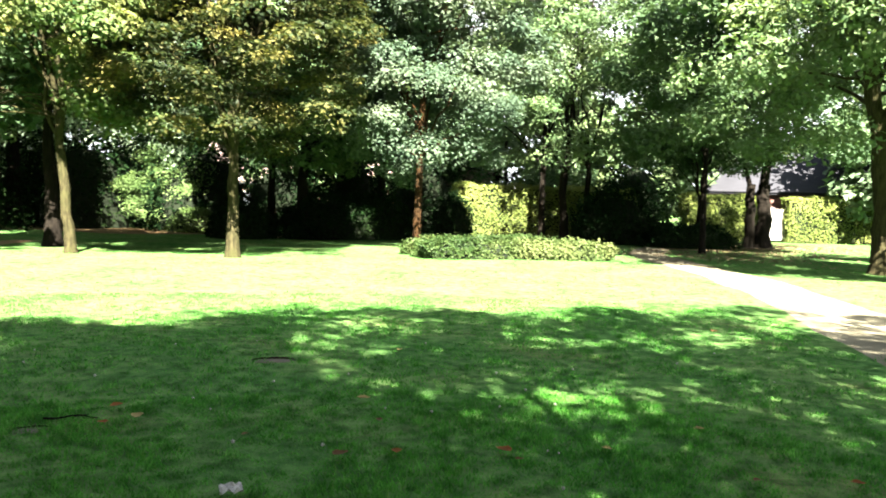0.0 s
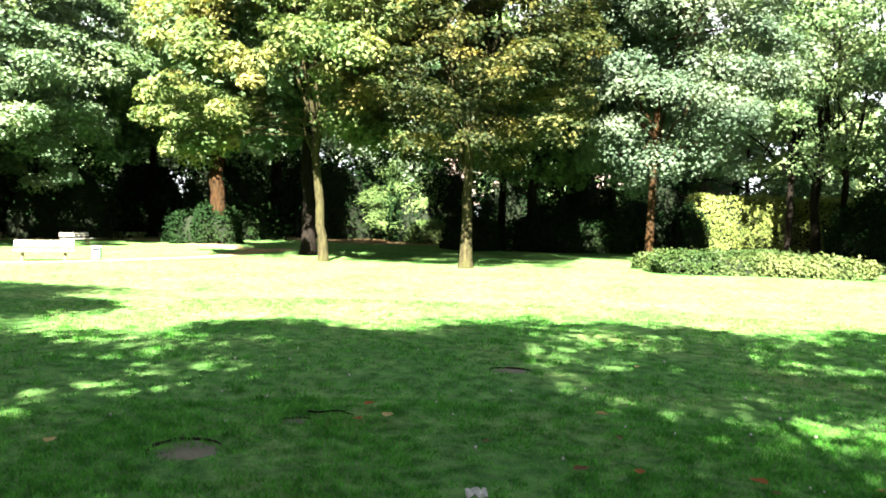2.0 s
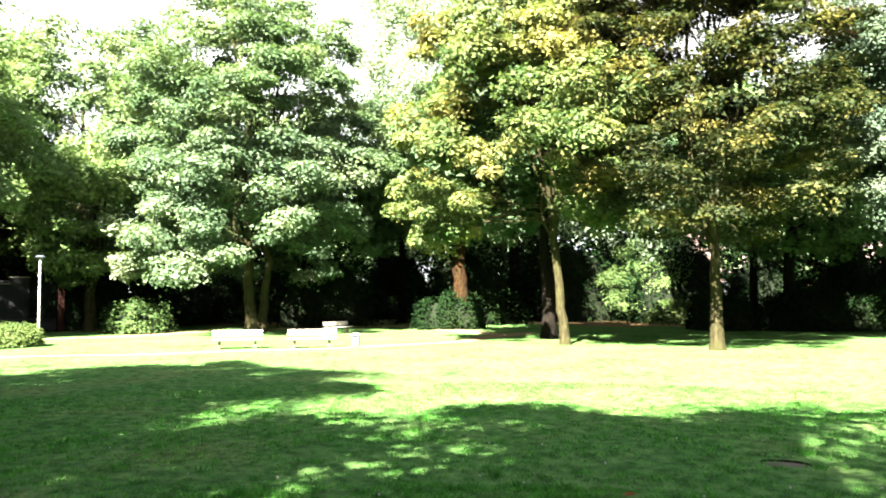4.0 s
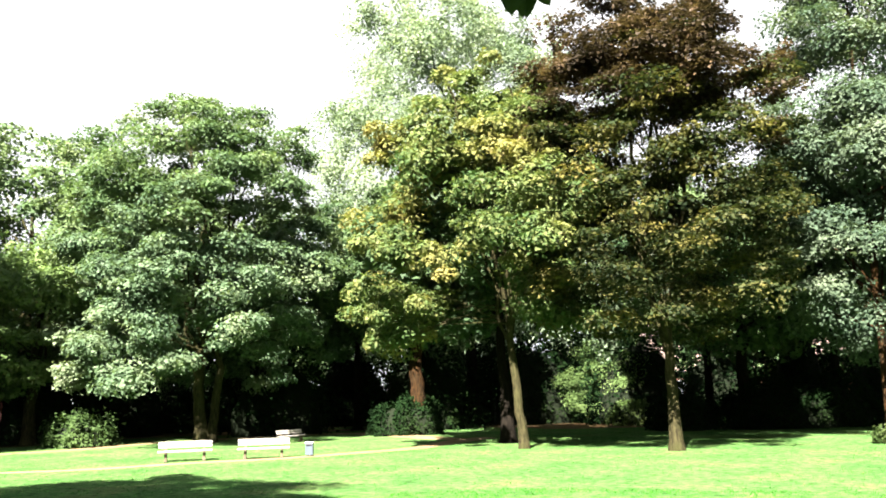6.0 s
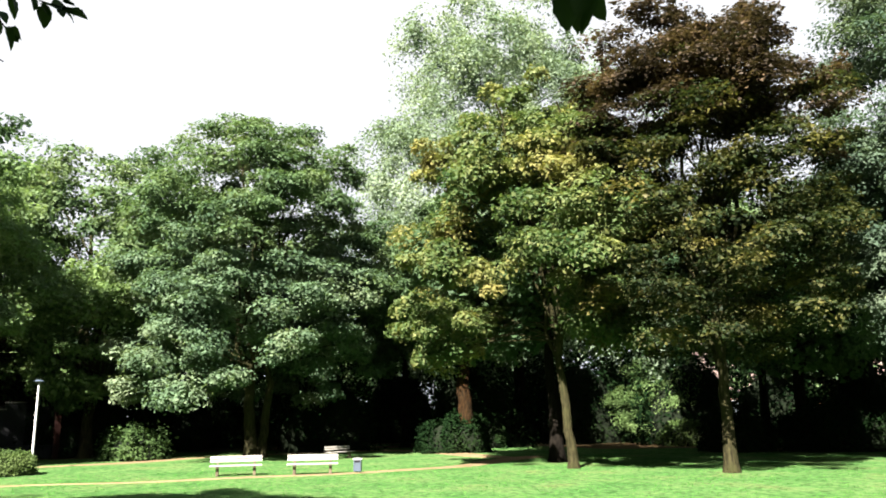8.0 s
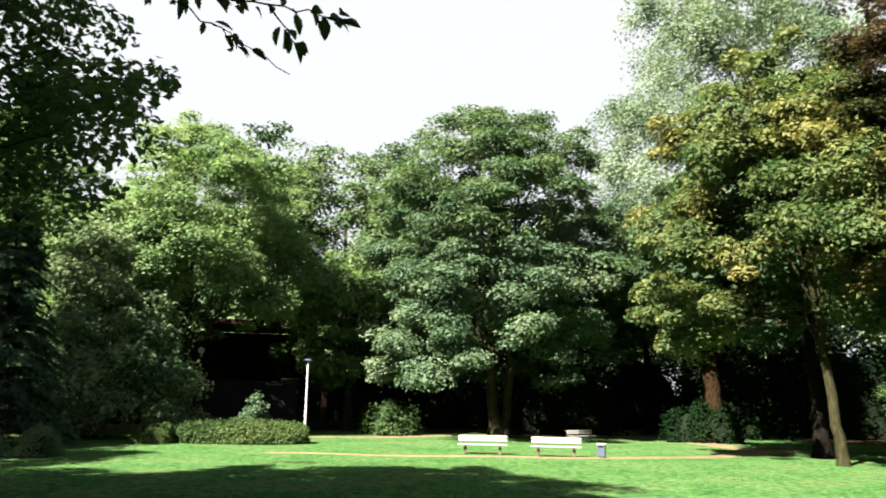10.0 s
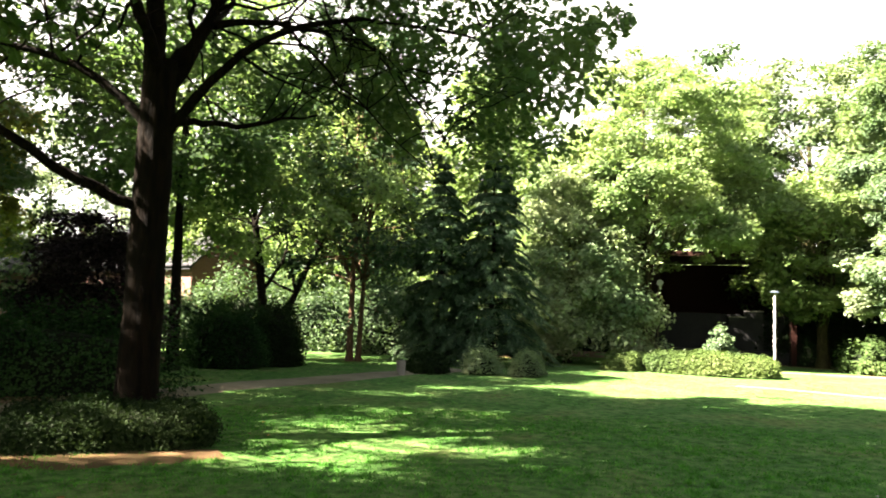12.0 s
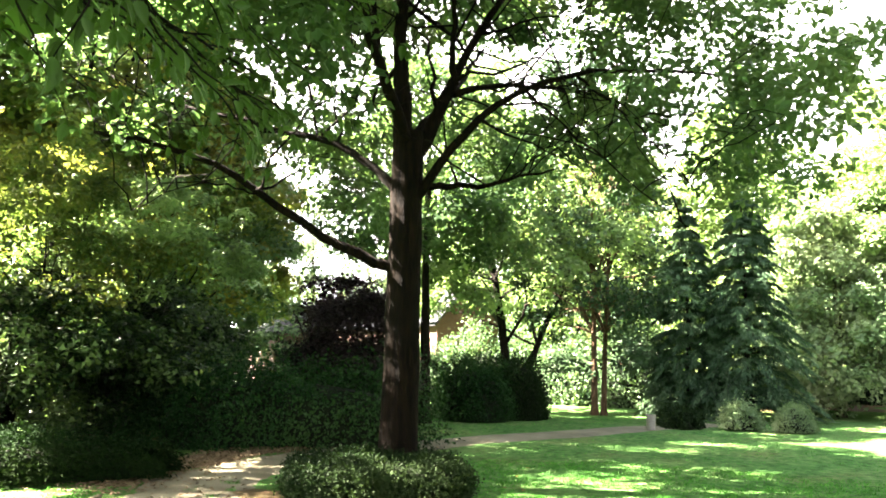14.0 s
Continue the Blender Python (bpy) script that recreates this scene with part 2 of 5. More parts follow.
# ---- builders ----
def mesh_of(name, verts, faces, mat, smooth=False):
    """A mesh from arrays: verts (n, 3), faces (m, 4) or (m, 3)."""
    verts, faces = np.asarray(verts, np.float32), np.asarray(faces, np.int32)
    me = bpy.data.meshes.new(name)
    k = faces.shape[1]
    me.vertices.add(len(verts))
    me.vertices.foreach_set("co", verts.ravel())
    me.loops.add(faces.size)
    me.loops.foreach_set("vertex_index", faces.ravel())
    me.polygons.add(len(faces))
    me.polygons.foreach_set("loop_start", np.arange(0, faces.size, k, dtype=np.int32))
    me.polygons.foreach_set("loop_total", np.full(len(faces), k, np.int32))
    me.polygons.foreach_set("use_smooth", np.full(len(faces), smooth))
    me.materials.append(mat)
    me.update(calc_edges=True)
    return me


def thing(name, label, category, at=(0, 0, 0), rz=0.0, group="", kind=""):
    ob = new(name)
    ob.matrix_basis = pose(*at, 0, 0, rz)
    return tagged(ob, label, category, group, kind)


def part(name, data, material_, parent, label=""):
    """One mesh object under a thing or a part, from a bmesh or a mesh."""
    if isinstance(data, bmesh.types.BMesh):
        me = bpy.data.meshes.new(name)
        data.to_mesh(me)
        data.free()
        me.materials.append(material_)
    else:
        me = data
    ob = new(name, me)
    ob.parent = parent
    return tagged(ob, label)


def box(bm, size, at=(0, 0, 0), bevel=0.0, rot=None):
    m = Matrix.Translation(at) @ (rot or Matrix()) @ Matrix.Diagonal((*size, 1))
    made = bmesh.ops.create_cube(bm, size=1, matrix=m)
    if bevel:
        edges = list({e for v in made["verts"] for e in v.link_edges})
        bmesh.ops.bevel(bm, geom=edges, offset=bevel, segments=2, affect="EDGES", profile=0.6)
    return bm


def boxed(size, at=(0, 0, 0), bevel=0.006, rot=None):
    return box(bmesh.new(), size, at, bevel, rot)


def rod(r1, r2, z0, z1, at=(0, 0), sides=16):
    bm = bmesh.new()
    bmesh.ops.create_cone(bm, cap_ends=True, segments=sides, radius1=r1, radius2=r2, depth=z1 - z0, matrix=Matrix.Translation((*at, (z0 + z1) / 2)))
    return bm


def tube(points, radii, sides=8):
    """Verts and quads of a tapered tube along points."""
    p, r = np.asarray(points, float), np.asarray(radii, float)
    d = np.gradient(p, axis=0)
    d /= np.linalg.norm(d, axis=1)[:, None] + 1e-9
    ref = np.where(np.abs(d[:, 2:3]) > 0.9, np.array([[1.0, 0, 0]]), np.array([[0, 0, 1.0]]))
    u = np.cross(d, ref)
    u /= np.linalg.norm(u, axis=1)[:, None] + 1e-9
    for i in range(1, len(u)):
        u[i] = u[i - 1] - d[i] * (u[i - 1] @ d[i])
        u[i] /= np.linalg.norm(u[i]) + 1e-9
    v = np.cross(d, u)
    a = np.linspace(0, 2 * np.pi, sides, endpoint=False)
    ring = p[:, None] + r[:, None, None] * (np.cos(a)[None, :, None] * u[:, None] + np.sin(a)[None, :, None] * v[:, None])
    n = len(p)
    i, j = np.meshgrid(np.arange(n - 1), np.arange(sides), indexing="ij")
    k = (j + 1) % sides
    faces = np.stack([i * sides + j, i * sides + k, (i + 1) * sides + k, (i + 1) * sides + j], -1).reshape(-1, 4)
    return ring.reshape(-1, 3), faces


def joined(pieces):
    vs, fs, n = [], [], 0
    for v, f in pieces:
        vs.append(v)
        fs.append(f + n)
        n += len(v)
    return np.concatenate(vs), np.concatenate(fs)


def unit(v):
    return v / (np.linalg.norm(v, axis=-1, keepdims=True) + 1e-9)


def leaves(rng, pos, out, size, wide=0.6, up=0.5, wild=0.5, simple=False):
    """One small leaf at each place, facing out and up: four folded corners, or three for those far off."""
    n = len(pos)
    nor = unit(out * 0.7 + np.array([0, 0, up]) + rng.normal(0, wild, (n, 3)))
    along = unit(np.cross(nor, rng.normal(0, 1, (n, 3))))
    side = np.cross(nor, along)
    s = size * rng.uniform(0.65, 1.35, (n, 1))
    l, w = along * s * 0.5, side * s * wide * 0.5
    if simple:
        v = np.stack([pos - l + w * 0.5, pos + w * 1.7 + l * 0.3, pos + l * 0.7 - w * 1.5], 1).reshape(-1, 3)
        return v, np.arange(3 * n).reshape(-1, 3)
    droop = nor * s * 0.12
    v = np.stack([pos - l, pos + w + droop, pos + l, pos - w + droop], 1).reshape(-1, 3)
    return v, np.arange(4 * n).reshape(-1, 4)


PROFILES = {
    "round": lambda u: np.sqrt(np.clip(1 - (2 * u - 1) ** 2, 0, 1)) * 0.9 + 0.1,
    "broad": lambda u: np.clip(np.where(u < 0.25, 0.75 + u, 1 - (np.maximum(u - 0.25, 0) / 0.75) ** 2.2 * 0.85), 0.05, 1),
    "spread": lambda u: np.clip((1 - u ** 2.5) ** 0.62, 0.08, 1),
    "column": lambda u: np.clip(np.minimum(0.7 + u * 1.5, 1) * (1 - u ** 3 * 0.75), 0.05, 1),
    "dome": lambda u: np.clip((1 - u ** 4.5) ** 0.5 * np.minimum(0.86 + 0.7 * u, 1), 0.1, 1),
    "vase": lambda u: np.clip(np.minimum(0.72 + 1.3 * u, 1) * (1 - 0.5 * u ** 5), 0.1, 1),
    "weeping": lambda u: np.clip(np.where(u < 0.5, 1.0, 1 - 0.42 * (np.maximum(u - 0.5, 0) / 0.5) ** 1.4) * (1 - 0.4 * u ** 9), 0.1, 1),
    "maple": lambda u: np.clip(np.where(u < 0.33, 0.8 + 0.6 * u, 1 - 0.8 * (np.maximum(u - 0.33, 0) / 0.67) ** 1.5), 0.1, 1),
    "cone": lambda u: np.clip((1 - u) ** 0.85, 0.02, 1),
    "egg": lambda u: np.clip(np.sin(np.pi * np.clip(u, 0, 1) ** 0.7) ** 0.6, 0.1, 1),
}


def crown_points(rng, h0, h1, rx, ry, profile, clumps, off=(0, 0), lumpy=0.28, hollow=0.5, share=3):
    """Middles of the leaf clumps, gathered into separate leafy masses towards the outside of a lumpy crown."""
    f = PROFILES[profile]
    want = max(10, clumps // share)
    u = rng.uniform(0, 1, want * 5)
    u = u[rng.uniform(0, 1, len(u)) < f(u) ** 1.3][:want]
    # even spread round the crown, so that the masses leave gaps between them
    a = np.arange(len(u)) * 2.39996 + rng.normal(0, 0.35, len(u))
    ph = rng.uniform(0, 6.28, 6)
    lump = 1 + lumpy * (np.sin(2 * a + ph[0] + 5 * u) * 0.5 + np.sin(5 * a + ph[1] - 7 * u) * 0.35 + np.sin(3 * a + 13 * u + ph[2]) * 0.4) * 0.7 + rng.normal(0, 0.05, len(u))
    rad = f(u) * np.clip(lump, 0.4, 1.3) * (1 - (1 - hollow) * rng.uniform(0, 1, len(u)) ** 2.2)
    z = h0 + (h1 - h0) * (u + lumpy * 0.12 * np.sin(4 * a + ph[3]) * (u > 0.5))
    c = np.stack([off[0] + rx * rad * np.cos(a), off[1] + ry * rad * np.sin(a), z], 1)
    gap = math.sqrt(math.pi * (rx + ry) * (h1 - h0) / len(c))
    near = c[rng.integers(0, len(c), clumps)] + rng.normal(0, 1, (clumps, 3)) * np.array([0.3, 0.3, 0.17]) * gap
    near[:, 2] = np.clip(near[:, 2], h0 * 0.9, h1 + 0.3)
    return near


def crown_leaves(rng, c, per, radius, size, flat=0.55, wide=0.6, mid=None, up=0.5, wild=0.5, simple=False):
    """Leaves on the upper skins of flattened clumps, so that each clump has a lit top and a dark underside."""
    n = len(c)
    middle = c.mean(0) if mid is None else np.asarray(mid)
    rr = radius * rng.uniform(0.6, 1.4, (n, 1, 1))
    outward = unit((c - middle) * [1, 1, 0.6])[:, None]
    d = unit(rng.normal(0, 1, (n, per, 3)) + outward * 0.7 + np.array([0, 0, 0.55]))
    shell = rng.uniform(0.25, 1, (n, per, 1)) ** 0.45
    sq = np.array([1, 1, flat])
    p = (c[:, None] + d * shell * rr * sq).reshape(-1, 3)
    p[:, 2] += rng.normal(0, size * 0.4, len(p))
    out = unit(d / sq).reshape(-1, 3)
    return leaves(rng, p, out, size, wide, up, wild, simple)


def bough(rng, a, b, r0, r1, sag=0.0, wob=0.12, n=9):
    """Points and radii of a limb that rises and then bends out from a to b."""
    a, b = np.asarray(a, float), np.asarray(b, float)
    t = np.linspace(0, 1, n)[:, None]
    ln = np.linalg.norm(b - a)
    m = a * 0.45 + b * 0.55 + np.array([0, 0, ln * (0.12 - sag)])
    p = (1 - t) ** 2 * a + 2 * t * (1 - t) * m + t ** 2 * b
    p[1:-1] += rng.normal(0, wob * ln / n, (n - 2, 3))
    return p, r0 + (r1 - r0) * t[:, 0] ** 0.8


def trunk_points(rng, h, r, lean=(0, 0), top=0.25, flare=1.45, n=14):
    t = np.linspace(0, 1, n)
    t[1] = 0.02
    t[2] = 0.06
    p = np.stack([lean[0] * t ** 1.2, lean[1] * t ** 1.2, h * t], 1)
    p[3:, :2] += np.cumsum(rng.normal(0, r * 0.12, (n - 3, 2)), 0)
    rad = r * (1 + (top - 1) * t ** 0.9)
    rad *= 1 + (flare - 1) * np.exp(-t * h / (r * 0.9))
    p[0, 2] = -0.08
    return p, rad


def tree(seed, label, x, y, h, base, rx, ry, profile, leaf, size, clumps, per, r=0.2, bark=None, off=(0, 0), lean=(0, 0), limbs=16,
         stems=1, clump=0.75, flat=0.55, wide=0.6, lumpy=0.28, hollow=0.5, fork=None, top=0.2, name="tree", category="tree", up=0.5, wild=0.5, spread=0.35, leader=0.82, group="", leans=None, far=False, rise=0, bare=0.0, feet=None, share=3, upper=None, upper_from=0.6, sprays=0):
    """A tree: tapered trunk or trunks, boughs that reach into the crown, and a crown of leaf clumps."""
    rng = np.random.default_rng(seed)
    bark = bark or B_GREY
    root = thing(name, label, category, (x, y, 0), group=group)
    c = crown_points(rng, base, h, rx, ry, profile, clumps, off, lumpy, hollow, share)
    c = c[(c[:, 2] > base + (h - base) * 0.32) | (rng.uniform(0, 1, len(c)) > bare)]
    fork = fork or base * 0.9
    trunks = []
    for s in range(stems):
        sl = (lean[0] + (rng.normal(0, spread) * h * 0.15 if stems > 1 else off[0] * 0.8), lean[1] + (rng.normal(0, spread) * h * 0.15 if stems > 1 else off[1] * 0.8))
        sl = leans[s] if leans else sl
        p, rad = trunk_points(rng, fork * 1.12 if rise else h * leader, r * (1 if s == 0 else rng.uniform(0.6, 0.9)), sl if not rise else (sl[0] * 0.3, sl[1] * 0.3), 0.72 if rise else top)
        if s:
            p[:, :2] += feet[s] if feet else rng.normal(0, r * 1.4, 2)
        trunks.append((p, rad))
        part("trunk", mesh_of("trunk", *tube(p, rad, 14), bark, True), bark, root)
    turn = rng.uniform(0, 6.28)
    for k in range(rise):
        # main limbs that fan up from the fork
        p, rad = trunks[k % stems]
        a = turn + k * 6.283 / rise + rng.normal(0, 0.25)
        reach = rng.uniform(0.3, 0.62)
        end = (off[0] + rx * reach * math.cos(a), off[1] + ry * reach * math.sin(a), base + (h - base) * rng.uniform(0.6, 0.92))
        q, qr = bough(rng, p[-1 - (k % 3)], end, rad[-1] * rng.uniform(0.6, 0.85), 0.03, -0.02, 0.16, 14)
        trunks.append((q, qr))
        part("limb", mesh_of("limb", *tube(q, qr, 10), bark, True), bark, root)
    wood = []
    for k in range(limbs):
        p, rad = trunks[k % stems] if not rise else trunks[stems + k % rise]
        b = c[rng.integers(len(c))]
        lo = np.searchsorted(p[:, 2], fork)
        hi = max(lo + 1, np.searchsorted(p[:, 2], min(b[2] - 0.2 * math.hypot(b[0], b[1]), p[-1, 2] * 0.95)))
        i = int(np.clip(rng.integers(min(lo, len(p) - 1), min(hi, len(p) - 1) + 1), 1, len(p) - 1))
        q, qr = bough(rng, p[i], b * [0.95, 0.95, 1], rad[i] * rng.uniform(0.35, 0.6), 0.012)
        wood.append(tube(q, qr, 7))
        for _ in range(2):
            j = rng.integers(4, 8)
            near = c[np.argmin(np.linalg.norm(c - (q[j] + rng.normal(0, rx * 0.3, 3)), axis=1))]
            w, wr = bough(rng, q[j], near, qr[j] * 0.6, 0.008, n=6)
            wood.append(tube(w, wr, 5))
    if wood:
        tagged(part("branchwork", mesh_of("branchwork", *joined(wood), bark, True), bark, root), kind="stuff")
    mid, plain = (off[0], off[1], base + (h - base) * 0.35), far or math.hypot(x, y) > 21
    tall = base + (h - base) * (upper_from + rng.normal(0, 0.1, len(c)))
    top_c = c[c[:, 2] > tall] if upper else c[:0]
    low_c = c[c[:, 2] <= tall] if upper else c
    part("crown", mesh_of("crown", *crown_leaves(rng, low_c, per, clump, size, flat, wide, mid, up, wild, plain), leaf), leaf, root)
    if sprays:
        # ragged shoots that stand up out of the top
        high = c[np.argsort(c[:, 2])[-max(40, len(c) // 3):]]
        feet_c = high[rng.integers(0, len(high), sprays)]
        d = unit(unit((feet_c - np.array(mid)) * [1, 1, 0.5]) * 0.5 + np.array([0, 0, 0.9]) + rng.normal(0, 0.2, (sprays, 3)))
        shoots = np.concatenate([feet_c + d * k for k in (0.5, 0.85, 1.2, 1.5)])
        top_c = np.concatenate([top_c, shoots[rng.uniform(0, 1, len(shoots)) > 0.25]])
    if len(top_c):
        k = len(top_c) - (0 if not sprays else min(len(top_c), sprays * 3))
        rows = [crown_leaves(rng, q, n_, r_, size, flat, wide, mid, up, wild, plain) for q, n_, r_ in ((top_c[:k], per, clump), (top_c[k:], per // 4, clump * 0.36)) if len(q)]
        part("upper_crown", mesh_of("upper_crown", *joined(rows), upper or leaf), upper or leaf, root)
    return root


def shell_points(rng, n, lx, ly, h, square=3.0, lumpy=0.08):
    """Places and normals on the upper skin of a clipped shrub of that size, standing on the ground."""
    d = unit(rng.normal(0, 1, (n * 4, 3)))
    d[:, 2] = np.abs(d[:, 2])
    # even cover: more places where the round form is stretched most
    stretch = np.sqrt(((d / np.array([lx / 2, ly / 2, h])) ** 2).sum(1))
    d = d[rng.choice(len(d), n, p=stretch / stretch.sum())]
    k = (np.abs(d) ** square).sum(1) ** (-1 / square)
    a = np.arctan2(d[:, 1], d[:, 0])
    ph = rng.uniform(0, 6.28, 3)
    lump = 1 + lumpy * (np.sin(4 * a + ph[0]) + np.sin(7 * a + ph[1] + 4 * d[:, 2]) + np.sin(9 * d[:, 0] + ph[2])) * 0.6
    p = d * (k * lump)[:, None] * np.array([lx / 2, ly / 2, h])
    nor = unit(np.sign(d) * np.abs(d) ** (square - 1) / np.array([lx / 2, ly / 2, h]))
    return p, nor


def shrub(seed, label, x, y, lx, ly, h, leaf, size, n, rz=0.0, square=3.0, lumpy=0.08, rough=0.06, name="shrub", category="shrub", wide=0.6, depth=0.12, z=0.0, group="", up=0.35, wild=0.7, core=0.86):
    """A clipped or rounded shrub: a near-black solid for the shade inside it, under a skin of leaves."""
    rng = np.random.default_rng(seed)
    root = thing(name, label, category, (x, y, z), rz, group)
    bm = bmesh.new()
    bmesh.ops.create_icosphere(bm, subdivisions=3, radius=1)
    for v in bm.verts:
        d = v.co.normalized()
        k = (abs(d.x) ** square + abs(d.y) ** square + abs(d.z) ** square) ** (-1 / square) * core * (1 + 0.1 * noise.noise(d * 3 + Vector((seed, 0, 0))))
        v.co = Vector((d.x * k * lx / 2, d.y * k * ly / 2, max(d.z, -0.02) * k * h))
    part("shade_core", bm, M_CORE, root)
    p, nor = shell_points(rng, n, lx, ly, h, square, lumpy)
    p += nor * rng.normal(0, rough, (n, 1)) - nor * depth * rng.uniform(0, 1, (n, 1))
    p[:, 2] = np.maximum(p[:, 2], 0.02)
    v, f = leaves(rng, p, nor, size, wide, up, wild, math.hypot(x, y) > 30)
    part("foliage", mesh_of("foliage", v, f, leaf), leaf, root)
    return root


def hedge(seed, label, a, b, depth, h, leaf, size, n, z=0.0, name="hedge", rough=0.06, group="", wild=0.7):
    """A long clipped hedge from a to b."""
    rng = np.random.default_rng(seed)
    dx, dy = b[0] - a[0], b[1] - a[1]
    ln, rz = math.hypot(dx, dy), math.degrees(math.atan2(dy, dx))
    root = thing(name, label, "hedge", ((a[0] + b[0]) / 2, (a[1] + b[1]) / 2, z), rz, group)
    # near-black solid that stands for the shade inside the hedge
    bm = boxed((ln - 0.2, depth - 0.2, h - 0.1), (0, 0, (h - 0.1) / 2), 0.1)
    part("shade_core", bm, M_CORE, root)
    # skin: top, two long sides, two ends
    w = np.array([ln * depth, ln * h, ln * h, depth * h, depth * h])
    side = rng.choice(5, n, p=w / w.sum())
    s, t = rng.uniform(-0.5, 0.5, n), rng.uniform(0, 1, n)
    p, nor = np.zeros((n, 3)), np.zeros((n, 3))
    for k, (axis, sign) in enumerate(((2, 1), (1, -1), (1, 1), (0, -1), (0, 1))):
        m = side == k
        nor[m, axis] = sign
        if axis == 2:
            p[m] = np.stack([s[m] * ln, (t[m] - 0.5) * depth, np.full(m.sum(), h)], 1)
        elif axis == 1:
            p[m] = np.stack([s[m] * ln, np.full(m.sum(), sign * depth / 2), t[m] * h], 1)
        else:
            p[m] = np.stack([np.full(m.sum(), sign * ln / 2), s[m] * depth, t[m] * h], 1)
    wave = 0.06 * np.sin(p[:, 0] * 1.7 + seed) + 0.05 * np.sin(p[:, 0] * 4.1 + p[:, 2] * 3)
    p += nor * (wave[:, None] + rng.normal(0, rough, (n, 1)))
    v, f = leaves(rng, p, nor, size, 0.8, 0.3, wild, True)
    part("foliage", mesh_of("foliage", v, f, leaf), leaf, root)
    return root


def ground_z(x, y):
    """The lawn's gentle waves."""
    return 0.025 * np.sin(x * 0.7) * np.cos(y * 0.9) * (np.hypot(x, y) < 60) - 0.03


def strip(name, label, pts, widths, mat, z, category, seed=0, wob=0.12, kind="structure", thick=0.05):
    """A worn path or bed along points, with an uneven edge, a little proud of the lawn."""
    rng = np.random.default_rng(seed)
    p = np.array(pts, float)
    t = np.linspace(0, len(p) - 1, (len(p) - 1) * 14 + 1)
    i = np.clip(t.astype(int), 0, len(p) - 2)
    u = (t - i)[:, None]
    p0, p1, p2, p3 = p[np.maximum(i - 1, 0)], p[i], p[i + 1], p[np.minimum(i + 2, len(p) - 1)]
    c = 0.5 * (2 * p1 + (p2 - p0) * u + (2 * p0 - 5 * p1 + 4 * p2 - p3) * u ** 2 + (3 * p1 - p0 - 3 * p2 + p3) * u ** 3)
    w = np.interp(t, np.arange(len(p)), widths) / 2
    d = unit(np.gradient(c, axis=0))
    nrm = np.stack([-d[:, 1], d[:, 0]], 1)
    soft = np.ones(5) / 5
    e1, e2 = (np.convolve(rng.normal(0, wob * 2.0, len(c)), soft, "same") for _ in range(2))
    cols = [c + nrm * (w + e1)[:, None], c + nrm * (w * 0.4)[:, None], c - nrm * (w * 0.4)[:, None], c - nrm * (w + e2)[:, None]]
    v = np.stack([np.c_[q, ground_z(q[:, 0], q[:, 1]) + h] for q, h in zip(cols, (-0.02, z, z, -0.02))], 1).reshape(-1, 3)
    n = len(c)
    f = [(4 * a + k, 4 * a + k + 1, 4 * a + k + 5, 4 * a + k + 4) for a in range(n - 1) for k in range(3)]
    me = mesh_of(name, v, np.array(f)[:, ::-1], mat, True)
    return tagged(new(name, me), label, category, kind=kind)


def polar(az, d):
    a = radians(az)
    return -math.sin(a) * d, math.cos(a) * d


# ---- ground, paths ----
def lawn():
    n = 180
    r = np.concatenate([[0.0], np.geomspace(1.0, 60, 150), np.geomspace(63, 2500, 24)])
    a = np.linspace(0, 2 * np.pi, n, endpoint=False)
    rr, aa = np.meshgrid(r[1:], a, indexing="ij")
    z = ground_z(rr * np.cos(aa), rr * np.sin(aa))
    v = np.concatenate([[[0, 0, -0.03]], np.stack([rr * np.cos(aa), rr * np.sin(aa), z], -1).reshape(-1, 3)])
    i, j = np.meshgrid(np.arange(len(r) - 2), np.arange(n), indexing="ij")
    k = (j + 1) % n
    f = np.stack([1 + i * n + j, 1 + (i + 1) * n + j, 1 + (i + 1) * n + k, 1 + i * n + k], -1).reshape(-1, 4)
    inner = np.array([[0, 1 + j_, 1 + (j_ + 1) % n, 1 + (j_ + 1) % n] for j_ in range(n)])
    me = bpy.data.meshes.new("ground")
    me.from_pydata(v.tolist(), [], f.tolist() + [q[:3].tolist() for q in inner])
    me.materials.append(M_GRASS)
    for p in me.polygons:
        p.use_smooth = True
    tagged(new("ground", me), "green park lawn reaching the trees all round", "lawn", kind="structure")


lawn()
PATH_A = [(-27.5, 3.0), (-25.2, 1.0), (-21.2, -2.0), (-17.6, -4.4), (-14.4, -5.9), (-11.6, -6.3), (-8.8, -5.3), (-5.4, -4.9), (-1.0, -5.0), (2.6, -2.0), (4.9, 3.0), (6.2, 8.6), (7.6, 15.2), (8.4, 21.5), (8.4, 28.0), (9.0, 34.0), (12.5, 43.0)]
strip("path", "sandy trodden park path across the lawn", PATH_A, [1.7, 1.7, 1.8, 1.9, 2.0, 2.2, 2.4, 2.6, 2.6, 2.8, 2.7, 2.6, 2.4, 2.2, 2.1, 2.1, 2.2], M_PATH, 0.03, "path", 3)
strip("path", "narrow pale sandy path past the benches", [(-24.0, 11.5), (-20.4, 15.4), (-17.6, 19.2), (-16.2, 22.0), (-16.0, 26.0), (-16.2, 30.0)], [0.18, 0.45, 0.6, 0.8, 1.4, 1.6], M_SAND, 0.028, "path", 5, 0.06)
